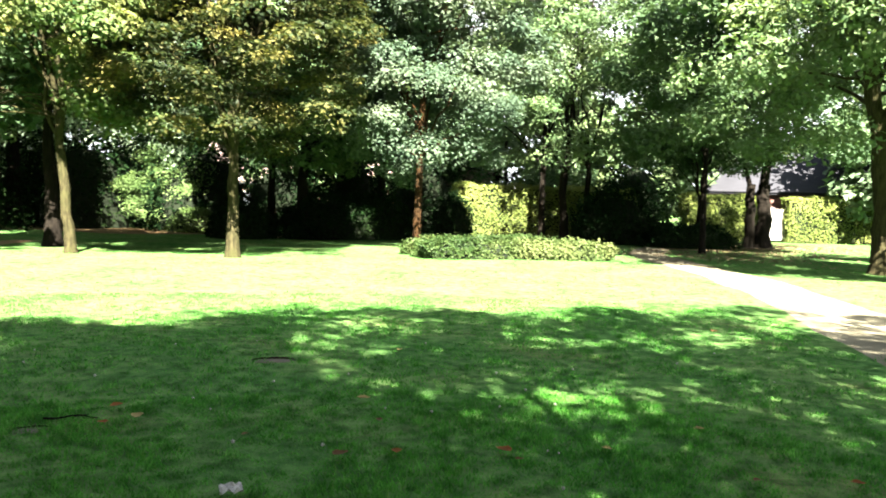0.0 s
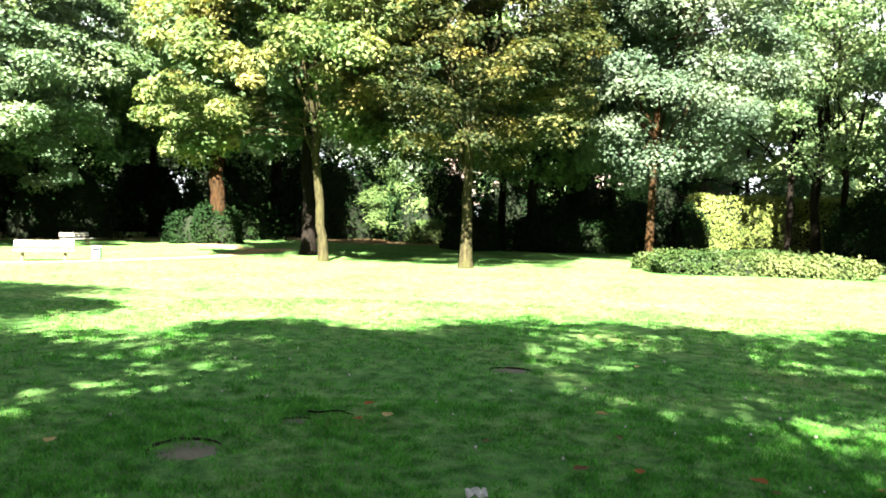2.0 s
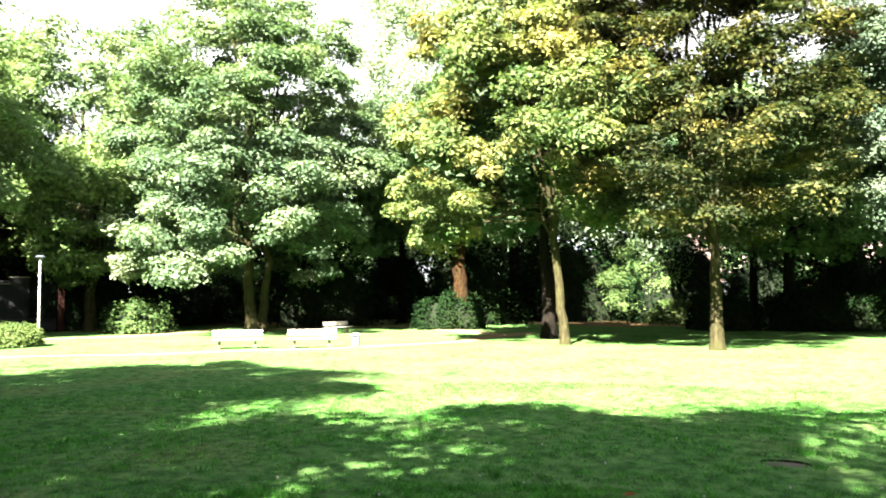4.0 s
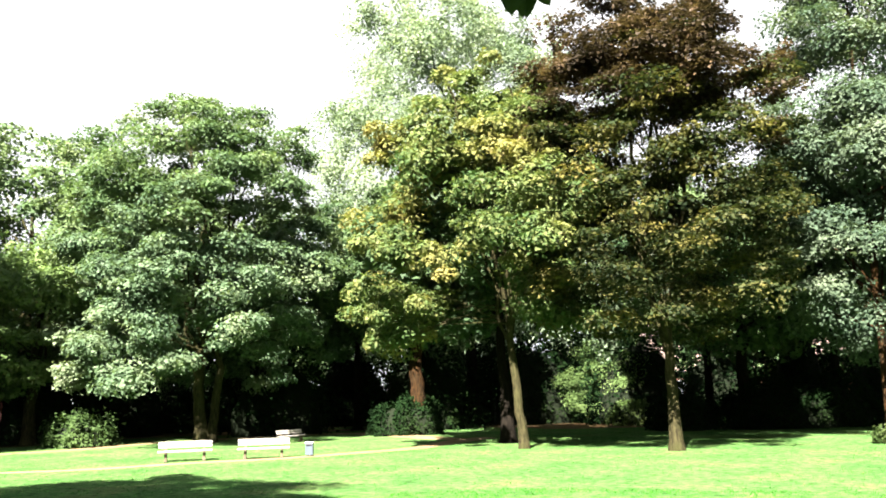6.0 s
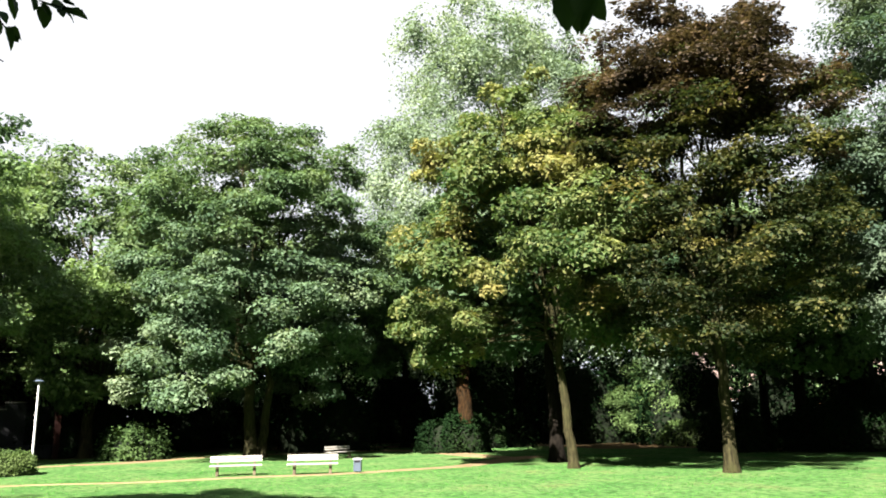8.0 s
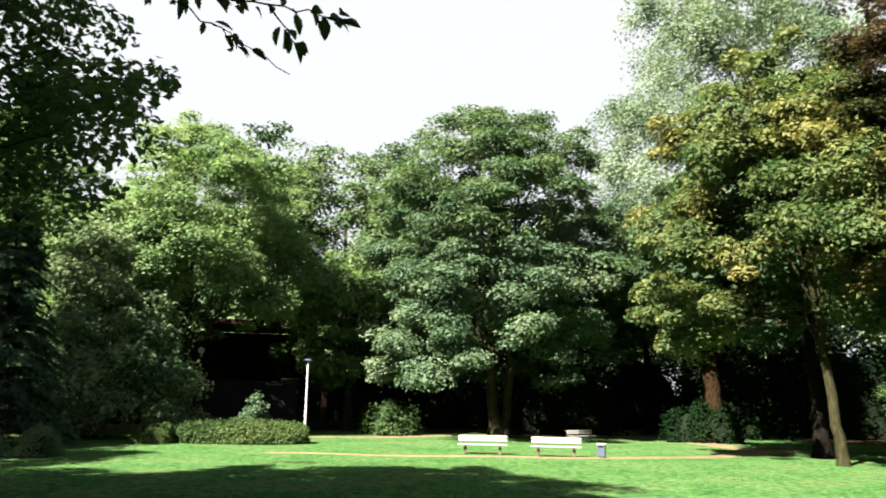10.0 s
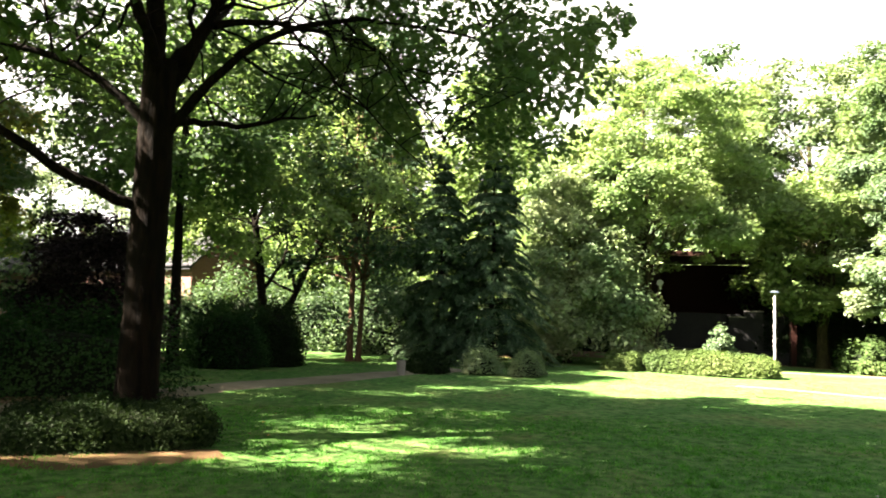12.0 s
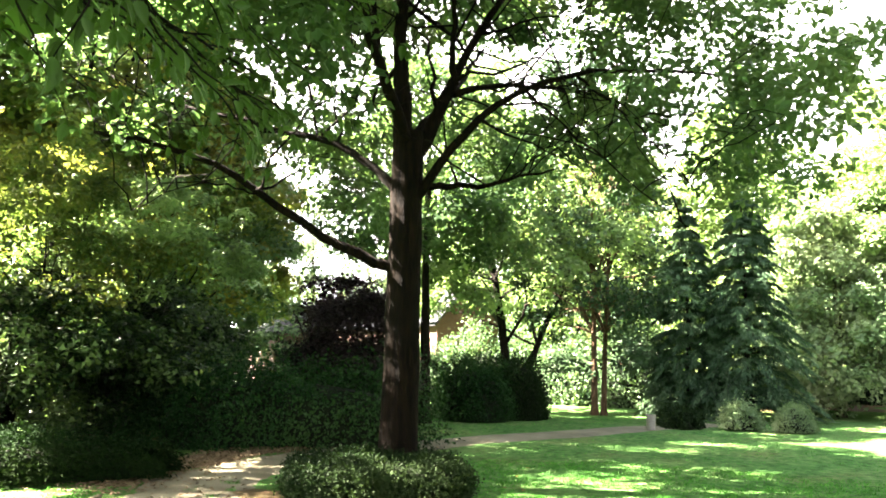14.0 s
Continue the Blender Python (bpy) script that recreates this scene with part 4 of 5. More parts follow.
# the darkest leaf here, so that the hedge's shade is in its colour
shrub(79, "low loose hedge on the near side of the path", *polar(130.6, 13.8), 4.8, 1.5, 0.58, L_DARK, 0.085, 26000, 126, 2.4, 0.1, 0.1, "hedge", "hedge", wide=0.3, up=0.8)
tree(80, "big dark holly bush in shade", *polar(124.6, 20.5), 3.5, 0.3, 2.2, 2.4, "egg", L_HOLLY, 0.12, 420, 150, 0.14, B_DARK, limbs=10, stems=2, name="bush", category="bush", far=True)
tree(81, "upright dark purple-leaved bush behind the hedge", *polar(109.6, 23.0), 4.2, 0.2, 1.35, 1.35, "egg", L_PURPLE, 0.12, 260, 140, 0.1, B_DARK, limbs=8, stems=2, name="bush", category="bush")
tree(89, "slender young maple with yellowing leaves among the bushes", *polar(129.5, 18.0), 6.6, 2.8, 2.0, 1.8, "egg", L_YELLOW, 0.14, 110, 90, 0.05, B_DARK, limbs=12, stems=2, spread=0.3, clump=0.55, share=5)
tree(90, "slender young tree with light leaves among the bushes", *polar(123.6, 19.5), 6.2, 3.0, 1.7, 1.7, "egg", L_ROBINIA, 0.14, 90, 80, 0.05, B_DARK, limbs=12, stems=2, spread=0.3, clump=0.5, share=5)
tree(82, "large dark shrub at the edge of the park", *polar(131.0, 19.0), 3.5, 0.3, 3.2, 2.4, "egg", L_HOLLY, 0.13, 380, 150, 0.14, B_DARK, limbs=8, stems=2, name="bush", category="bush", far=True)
for k, (az, d, w_, h_) in enumerate(((93.5, 38.0, 5.0, 3.0), (98.5, 39.0, 5.5, 3.4), (103.5, 38.0, 4.5, 2.6), (89.0, 37.0, 5.0, 3.6))):
    shrub(340 + k, "light green leafy bush at the park edge", *polar(az, d), w_, 2.6, h_, L_GREEN, 0.15, 9000, az, 2.2, 0.2, 0.25, "bush", "bush", depth=0.25, core=0.74, group="light bushes at the park edge")


def conifer(seed, label, x, y, h, r, leaf, levels=30, arms=13, needles=130, skirt=0.25):
    """A conifer of drooping sprays in tiers round a straight stem."""
    rng = np.random.default_rng(seed)
    root = thing("conifer", label, "conifer", (x, y, 0))
    p, rad = trunk_points(rng, h * 0.96, 0.13, (0, 0), 0.12)
    part("trunk", mesh_of("trunk", *tube(p, rad, 10), B_DARK, True), B_DARK, root)
    pos, way, wood = [], [], []
    for k in range(levels):
        u = (k + rng.uniform(-0.3, 0.3)) / levels
        z0, rr = skirt + (h - skirt) * max(u, 0), r * (1 - max(u, 0)) ** 0.8 + 0.06
        for a in rng.uniform(0, 2 * np.pi, arms):
            ln = rr * rng.uniform(0.7, 1.12)
            d = np.array([math.cos(a), math.sin(a), 0])
            s_ = np.linspace(0, 1, 5)
            wood.append(tube(d * (s_ * ln)[:, None] + np.array([0, 0, 1]) * (z0 + 0.15 * ln * np.sin(s_ * 2.4) - 0.32 * ln * s_ ** 2)[:, None], np.linspace(0.018, 0.005, 5), 4))
            t = rng.uniform(0.15, 1, needles) ** 0.7
            q = d * (t * ln)[:, None] + np.array([0, 0, 1]) * (z0 + 0.15 * ln * np.sin(t * 2.4) - 0.32 * ln * t ** 2)[:, None]
            out = np.cross(d, [0, 0, 1]) * rng.normal(0, 1, needles)[:, None]
            q += out * (0.13 * ln * (1.15 - t))[:, None]
            pos.append(q)
            way.append(unit(d * 0.55 + out * 0.35 - np.array([0, 0, 0.75]) + rng.normal(0, 0.22, (needles, 3))))
    tagged(part("branchwork", mesh_of("branchwork", *joined(wood), B_DARK, True), B_DARK, root), kind="stuff")
    q, w = np.concatenate(pos), np.concatenate(way)
    n = len(q)
    side = unit(np.cross(w, rng.normal(0, 1, (n, 3)))) * rng.uniform(0.018, 0.034, (n, 1))
    tip = q + w * rng.uniform(0.14, 0.27, (n, 1))
    v = np.stack([q - side, q + side, tip], 1).reshape(-1, 3)
    v[:, 2] = np.maximum(v[:, 2], 0.03)
    part("needle_sprays", mesh_of("needle_sprays", v, np.arange(3 * n).reshape(-1, 3), leaf), leaf, root)


conifer(83, "blue-green conifer with drooping tiers of branches", *polar(85.2, 31.2), 8.2, 2.1, L_NEEDLE)
conifer(84, "dark conifer with drooping tiers of branches", *polar(81.4, 31.0), 8.8, 2.75, L_NEEDLE)
shrub(85, "small dense blue-green dwarf conifer on the lawn edge", *polar(78.7, 26.0), 1.3, 1.2, 0.8, L_SILVER, 0.08, 5000, 0, 2.0, 0.08, 0.06, wide=0.35)
shrub(86, "small shrub under the conifers", *polar(82.0, 26.2), 1.3, 1.2, 0.75, L_SILVER, 0.08, 4600, 0, 2.0, 0.15, 0.1)
shrub(87, "spreading dark dwarf shrub under the conifers", *polar(86.0, 25.9), 2.0, 1.2, 0.55, L_BOX, 0.11, 3600, 0, 2.2, 0.15, 0.1)


# ---- park furniture ----
M_WHITE = plain_material("weathered_white_paint", (0.13, 0.125, 0.106), (0.204, 0.199, 0.18), 14, 0.55, 0, 0.1, (0.392, 2.35, 2.35))
M_LEG = plain_material("mossy_concrete", (0.0343, 0.0304, 0.019), (0.084, 0.0721, 0.0457), 20, 0.9, 0, 0.3)
M_BLUE = plain_material("blue_grey_enamel", (0.0204, 0.0292, 0.0408), (0.0354, 0.0496, 0.068), 10, 0.45)
M_STEEL = plain_material("painted_steel", (0.359, 0.364, 0.364), (0.435, 0.435, 0.435), 10, 0.45, 0.0)
M_CONC = plain_material("washed_concrete", (0.087, 0.0843, 0.0762), (0.147, 0.141, 0.125), 40, 0.9, 0, 0.4)
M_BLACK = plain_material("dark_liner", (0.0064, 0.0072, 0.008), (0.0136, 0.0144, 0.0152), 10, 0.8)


def bench(x, y, face, label, size=1.0):
    """A park bench of white planks on two concrete stands; face: the way its front looks, as an azimuth."""
    root = thing("bench", label, "bench", (x, y, 0), face + 180, "white park benches")
    root.scale = (0.92 * size, 0.88 * size, 0.69 * size)
    for yy, zz in ((-0.18, 0.44), (-0.01, 0.45), (0.16, 0.44)):
        part("seat_plank", boxed((1.76, 0.15, 0.045), (0, yy, zz), 0.01), M_WHITE, root)
    tilt = Matrix.Rotation(radians(-14), 4, "X")
    for zz in (0.64, 0.79):
        part("back_plank", boxed((1.76, 0.04, 0.12), (0, 0.24 + (zz - 0.5) * 0.24, zz), 0.01, tilt), M_WHITE, root)
    for xx in (-0.62, 0.62):
        bm = boxed((0.1, 0.46, 0.08), (xx, 0, 0.38), 0.015)
        box(bm, (0.1, 0.2, 0.3), (xx, 0, 0.2), 0.02)
        box(bm, (0.11, 0.42, 0.09), (xx, 0, 0.03), 0.02)
        box(bm, (0.07, 0.05, 0.52), (xx, 0.275, 0.62), 0.01, tilt)
        part("stand", bm, M_LEG, root, "mossy concrete stand")


bench(*polar(49.2, 26.5), 228, "white-planked park bench on concrete stands in the sun")
bench(*polar(44.0, 26.2), 222, "white-planked park bench on concrete stands beside a bin")
bench(*polar(42.1, 34.8), 262, "weathered park bench at the edge of the trees", 0.85)


def litter_bin():
    x, y = polar(40.85, 26.2)
    root = thing("litter_bin", "blue-grey square metal litter bin beside a bench", "litter bin", (x, y, 0), 30)
    root.scale = (0.82, 0.82, 0.88)
    part("post", rod(0.025, 0.025, 0, 0.44, (0, 0.12)), M_STEEL, root)
    bm = bmesh.new()
    box(bm, (0.3, 0.24, 0.42), (0, 0, 0.25), 0.02)
    part("body", bm, M_BLUE, root)
    part("rim", boxed((0.33, 0.27, 0.04), (0, 0, 0.48), 0.012), M_STEEL, root)
    part("opening", boxed((0.22, 0.012, 0.08), (0, -0.122, 0.40), 0.003), M_BLACK, root, "dark slot")


litter_bin()


def stone_bin():
    x, y = polar(87.9, 24.3)
    root = thing("litter_bin", "pale round concrete litter bin at the bend of the path", "litter bin", (x, y, 0))
    root.scale = (0.75, 0.75, 0.8)
    bm = bmesh.new()
    bmesh.ops.create_cone(bm, cap_ends=True, segments=24, radius1=0.17, radius2=0.19, depth=0.5, matrix=Matrix.Translation((0, 0, 0.25)))
    part("body", bm, M_CONC, root)
    part("rim", rod(0.2, 0.2, 0.47, 0.54, sides=24), M_CONC, root)
    part("liner", rod(0.14, 0.14, 0.53, 0.548, sides=20), M_BLACK, root, "dark liner")


stone_bin()


def path_kerb():
    """A row of low worn kerb stones along the outer edge of the path."""
    root = thing("kerb", "low worn concrete kerb beside the path", "kerb", kind="structure")
    pts = [(-4.6, -6.25), (-5.6, -6.2), (-6.6, -6.2), (-7.55, -6.25), (-8.5, -6.35), (-9.4, -6.58)]
    for k, ((x1, y1), (x2, y2)) in enumerate(zip(pts[:-1], pts[1:])):
        ln, a = math.hypot(x2 - x1, y2 - y1), math.atan2(y2 - y1, x2 - x1)
        m = Matrix.Rotation(a, 4, "Z") @ Matrix.Rotation(0.02 * math.sin(k * 3.1), 4, "X")
        part("kerb_stone", boxed((ln - 0.015, 0.07, 0.16), ((x1 + x2) / 2, (y1 + y2) / 2, 0.0 + 0.006 * math.sin(k * 2.3)), 0.012, m), M_LEG, root)


path_kerb()


def street_lamp():
    x, y = polar(61.9, 34.4)
    root = thing("lamp_post", "pale steel park lamp post with a small flat dark head", "lamp", (x, y, 0), 62)
    part("base", rod(0.062, 0.055, 0, 0.5), M_STEEL, root)
    part("pole", rod(0.042, 0.034, 0.45, 3.2), M_STEEL, root)
    part("collar", rod(0.05, 0.05, 0.44, 0.5, sides=14), M_STEEL, root)
    bm = bmesh.new()
    bmesh.ops.create_cone(bm, cap_ends=True, segments=24, radius1=0.19, radius2=0.1, depth=0.07, matrix=Matrix.Translation((0, 0, 3.31)))
    part("head", bm, M_BLUE, root, "dark flat lamp cover")
    part("glass", rod(0.07, 0.12, 3.19, 3.274, sides=20), M_CONC, root, "frosted glass")


street_lamp()

# ---- buildings beyond the trees ----
M_BRICK = brick_material("orange_red_brick", (0.0445, 0.0118, 0.00654), (0.0649, 0.0196, 0.0111), (0.0548, 0.0424, 0.0359))
M_TILE = plain_material("grey_roof_tiles", (0.00979, 0.0106, 0.0125), (0.0174, 0.0185, 0.0218), 3, 0.7, 0, 0.4, (0.544, 0.544, 4.35))
M_REDTILE = plain_material("faded_red_roof_tiles", (0.1, 0.075, 0.066), (0.15, 0.115, 0.1), 3, 0.8, 0, 0.4, (0.8, 0.8, 6.4))
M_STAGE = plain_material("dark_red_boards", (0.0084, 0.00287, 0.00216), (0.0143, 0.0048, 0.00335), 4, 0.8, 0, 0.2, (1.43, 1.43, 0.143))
M_GLASS, nt_g, b_g = material("window_glass")
b_g.inputs["Base Color"].default_value, b_g.inputs["Roughness"].default_value = (0.03, 0.035, 0.04, 1), 0.05


def gable(width, depth, z0, z1, over=0.35, thick=0.15):
    """A pitched roof with its ridge along x."""
    bm = bmesh.new()
    w, d = width / 2 + over, depth / 2 + over
    rise = (z1 - z0) * (d / (depth / 2))
    za = z1 - rise
    outer = [(-w, -d, za), (-w, 0, z1), (-w, d, za)]
    prof = outer + [(x_, y_, z_ - thick) for x_, y_, z_ in reversed(outer)]
    a = [bm.verts.new(v) for v in prof]
    b = [bm.verts.new((-v[0], v[1], v[2])) for v in prof]
    n = len(prof)
    for i in range(n):
        bm.faces.new((a[i], a[(i + 1) % n], b[(i + 1) % n], b[i]))
    bm.faces.new(a[:3] + a[3:])
    bm.faces.new(list(reversed(b)))
    bmesh.ops.recalc_face_normals(bm, faces=bm.faces)
    return bm


def walls(width, depth, eave, ridge):
    bm = bmesh.new()
    w, d = width / 2, depth / 2
    a = [bm.verts.new((-w, y_, z_)) for y_, z_ in ((-d, 0), (-d, eave), (0, ridge), (d, eave), (d, 0))]
    b = [bm.verts.new((w, v.co.y, v.co.z)) for v in a]
    for i in range(5):
        bm.faces.new((a[i], b[i], b[(i + 1) % 5], a[(i + 1) % 5]))
    bm.faces.new(a)
    bm.faces.new(list(reversed(b)))
    bmesh.ops.recalc_face_normals(bm, faces=bm.faces)
    return bm


def house(label, az, d, rz, width, depth, eave, ridge, roof, windows=(), chimney=None):
    x, y = polar(az, d)
    root = thing("house", label, "house", (x, y, 0), rz)
    part("wall", walls(width, depth, eave - 0.05, ridge - 0.2), M_BRICK, root)
    part("roof", gable(width, depth, eave, ridge), roof, root)
    part("gutter", boxed((width + 0.6, 0.12, 0.1), (0, -depth / 2 - 0.4, eave - 0.28), 0.03), M_TILE, root)
    for wx, wz, ww, wh in windows:
        win = part("window", boxed((ww + 0.14, 0.12, wh + 0.14), (wx, -depth / 2 - 0.01, wz), 0.01), M_WHITE, root, "white-framed window")
        part("pane", boxed((ww, 0.03, wh), (wx, -depth / 2 - 0.075, wz), 0.004), M_GLASS, win)
    if chimney:
        part("chimney", boxed((0.6, 0.6, 1.4), (chimney, 0, ridge + 0.3), 0.02), M_BRICK, root)
    return root


house("brick house with a broad grey tiled roof", -25.5, 63.0, -14, 15, 9, 3.6, 7.4, M_TILE, [(-4, 1.6, 1.2, 1.2), (0, 1.6, 1.2, 1.2), (4, 1.6, 1.2, 1.2)], 3.0)
house("brick house with a faded red roof behind the shrubs", 7.0, 60.0, 6, 20, 9, 3.2, 6.6, M_REDTILE, [(-7, 1.7, 1.4, 1.2), (-3, 1.7, 1.4, 1.2), (2, 1.7, 1.4, 1.2), (6, 1.7, 1.4, 1.2)], -4.0)
house("red brick house with a long sunlit wall behind the shrubs", 110.9, 60.9, 45, 38, 4.2, 4.3, 6.3, M_TILE, [(-4, 1.7, 1.3, 1.2), (0, 1.7, 1.3, 1.2), (4, 1.7, 1.3, 1.2)], 2.0)


def garden_gate():
    x, y = polar(-23.2, 55.4)
    root = thing("gate", "white painted garden gate between clipped hedges", "gate", (x, y, 0), -2)
    for xx in (-0.7, 0.7):
        part("post", boxed((0.12, 0.12, 2.4), (xx, 0, 1.2), 0.015), M_WHITE, root)
    for k in range(9):
        part("slat", boxed((0.13, 0.03, 2.05), (-0.57 + k * 0.1425, 0, 1.12), 0.006), M_WHITE, root)


garden_gate()


def open_stage():
    """A small open-air stage: a shell with rounded upper corners, open towards the lawn."""
    x, y = polar(65.4, 42.5)
    root = thing("open_air_stage", "dark red boarded open-air stage in deep shade", "stage", (x, y, 0), 65.4 + 180 - 180)
    w, hh, dp, th, r = 7.3, 5.7, 6.0, 0.25, 1.1

    def outline(ww, h_, rr):
        pts = [(-ww / 2, 0)]
        for a in np.linspace(180, 90, 7):
            pts.append((-ww / 2 + rr + rr * math.cos(radians(a)), h_ - rr + rr * math.sin(radians(a))))
        for a in np.linspace(90, 0, 7):
            pts.append((ww / 2 - rr + rr * math.cos(radians(a)), h_ - rr + rr * math.sin(radians(a))))
        return pts + [(ww / 2, 0)]

    bm = bmesh.new()
    o, i = outline(w, hh, r), outline(w - 2 * th, hh - th, r - th * 0.8)
    rows = [[bm.verts.new((px_, y_, pz)) for px_, pz in prof] for y_, prof in ((0, o), (dp, o), (0, i), (dp, i))]
    n = len(o)
    for k in range(n - 1):
        bm.faces.new((rows[0][k], rows[0][k + 1], rows[1][k + 1], rows[1][k]))
        bm.faces.new((rows[2][k], rows[3][k], rows[3][k + 1], rows[2][k + 1]))
        bm.faces.new((rows[0][k], rows[2][k], rows[2][k + 1], rows[0][k + 1]))
        bm.faces.new((rows[1][k], rows[1][k + 1], rows[3][k + 1], rows[3][k]))
    bmesh.ops.recalc_face_normals(bm, faces=bm.faces)
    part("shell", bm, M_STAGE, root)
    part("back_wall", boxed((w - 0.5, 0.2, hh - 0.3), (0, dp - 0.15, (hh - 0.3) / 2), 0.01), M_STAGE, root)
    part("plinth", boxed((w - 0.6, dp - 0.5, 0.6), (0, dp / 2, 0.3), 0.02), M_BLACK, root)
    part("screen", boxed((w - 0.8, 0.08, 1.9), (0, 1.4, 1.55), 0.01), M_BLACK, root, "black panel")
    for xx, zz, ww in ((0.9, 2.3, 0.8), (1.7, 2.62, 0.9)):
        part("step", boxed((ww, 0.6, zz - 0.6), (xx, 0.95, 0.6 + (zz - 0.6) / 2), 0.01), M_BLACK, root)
        part("tread", boxed((ww + 0.06, 0.66, 0.06), (xx, 0.95, zz + 0.03), 0.01), M_CONC, root)
    bm = bmesh.new()
    bmesh.ops.create_cone(bm, cap_ends=True, segments=20, radius1=0.13, radius2=0.17, depth=0.3, matrix=Matrix.Translation((-2.95, 0.1, 4.0)) @ Matrix.Rotation(radians(90), 4, "X"))
    lamp_ob = part("spotlight", bm, M_STEEL, root, "round grey spotlight")
    part("bracket", boxed((0.1, 0.06, 0.3), (-2.95, 0.22, 3.82), 0.01), M_STEEL, lamp_ob)
    part("post", rod(0.035, 0.03, 0, 3.75, (-3.05, 0.22)), M_LEG, root, "thin grey post")


open_stage()

# ---- lawn details ----
RNG = np.random.default_rng(7)


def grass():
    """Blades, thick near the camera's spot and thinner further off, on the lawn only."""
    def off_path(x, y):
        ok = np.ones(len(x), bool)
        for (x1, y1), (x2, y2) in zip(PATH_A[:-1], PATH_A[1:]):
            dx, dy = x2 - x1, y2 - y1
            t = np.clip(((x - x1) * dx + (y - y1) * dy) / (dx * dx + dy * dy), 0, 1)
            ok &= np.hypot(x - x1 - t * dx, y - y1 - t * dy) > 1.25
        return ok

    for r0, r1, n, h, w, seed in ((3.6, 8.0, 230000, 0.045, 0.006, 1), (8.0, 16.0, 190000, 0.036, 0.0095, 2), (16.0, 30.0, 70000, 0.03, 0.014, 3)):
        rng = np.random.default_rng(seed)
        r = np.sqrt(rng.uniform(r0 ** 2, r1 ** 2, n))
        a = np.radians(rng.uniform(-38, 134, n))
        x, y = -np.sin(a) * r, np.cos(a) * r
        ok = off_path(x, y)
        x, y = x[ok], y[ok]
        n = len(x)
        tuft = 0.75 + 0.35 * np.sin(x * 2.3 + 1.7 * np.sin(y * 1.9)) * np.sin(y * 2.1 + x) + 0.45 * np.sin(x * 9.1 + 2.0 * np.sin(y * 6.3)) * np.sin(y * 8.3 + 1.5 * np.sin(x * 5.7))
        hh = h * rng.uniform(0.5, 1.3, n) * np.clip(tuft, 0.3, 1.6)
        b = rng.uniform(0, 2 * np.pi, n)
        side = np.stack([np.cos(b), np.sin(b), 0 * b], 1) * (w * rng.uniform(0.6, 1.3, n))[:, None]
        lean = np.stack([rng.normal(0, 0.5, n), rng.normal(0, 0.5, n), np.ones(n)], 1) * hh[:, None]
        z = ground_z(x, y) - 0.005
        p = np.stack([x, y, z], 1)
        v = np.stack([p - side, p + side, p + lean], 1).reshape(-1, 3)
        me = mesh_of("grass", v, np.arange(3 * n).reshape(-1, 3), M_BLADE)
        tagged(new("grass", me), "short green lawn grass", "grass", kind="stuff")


grass()


def bare_patch(seed, az, d, r, squash, label, face):
    """A sunken worn patch: grey trodden soil, and a dark crescent modelled for the shadow along its far edge."""
    x, y = polar(az, d)
    rng = np.random.default_rng(seed)
    root = thing("bare_patch", label, "soil patch", (x, y, float(ground_z(x, y))), az)
    n, rings = 40, 7
    a = np.linspace(0, 2 * np.pi, n, endpoint=False)
    edge = r * (1 + 0.07 * np.sin(3 * a + rng.uniform(0, 6)) + 0.05 * np.sin(7 * a + rng.uniform(0, 6)) + rng.normal(0, 0.03, n))
    bm = bmesh.new()
    rows = []
    for k in range(1, rings + 1):
        q = k / rings
        rows.append([bm.verts.new((e * q * math.cos(t), e * q * squash * math.sin(t), 0.012 - 0.03 * q ** 6 + 0.004 * noise.noise(Vector((math.cos(t) * q * 6, math.sin(t) * q * 6, seed))))) for t, e in zip(a, edge)])
    mid = bm.verts.new((0, 0, 0.012))
    for j in range(n):
        bm.faces.new((mid, rows[0][j], rows[0][(j + 1) % n]))
        for r0, r1 in zip(rows[:-1], rows[1:]):
            bm.faces.new((r0[j], r1[j], r1[(j + 1) % n], r0[(j + 1) % n]))
    part("trodden_soil", bm, M_SOIL, root)
    # crescent of modelled edge shadow: thickest in the middle of its arc
    t = np.radians(np.linspace(face - 95, face + 95, 30))
    w = r * 0.11 * np.sin(np.linspace(0.05, 3.09, 30)) ** 0.7 * rng.uniform(0.6, 1.3, 30)
    pts = np.stack([r * 0.98 * np.cos(t), r * 0.98 * squash * np.sin(t), 0.012 + 0 * t], 1)
    part("shadow_rim", mesh_of("shadow_rim", *tube(pts, np.maximum(w * 0.5, 0.004), 7), M_RIM_SHADOW, True), M_RIM_SHADOW, root, "dark crescent for the shadow at the far edge")


bare_patch(1, 34.1, 6.45, 0.28, 1.0, "worn grey-brown bare patch in the lawn", 105)
bare_patch(2, 11.8, 9.4, 0.25, 0.5, "small bare patch of soil in the lawn", 90)
bare_patch(3, 26.8, 7.2, 0.16, 0.55, "thin bare scrape in the lawn", 100)

M_FALLEN = [plain_material("fallen_leaf_" + n_, a_, b_, 30, 0.7) for n_, a_, b_ in (("rust", (0.109, 0.034, 0.00816), (0.184, 0.068, 0.017)), ("brown", (0.0544, 0.0272, 0.0109), (0.109, 0.0578, 0.0238)), ("straw", (0.19, 0.136, 0.0476), (0.272, 0.211, 0.0952)))]


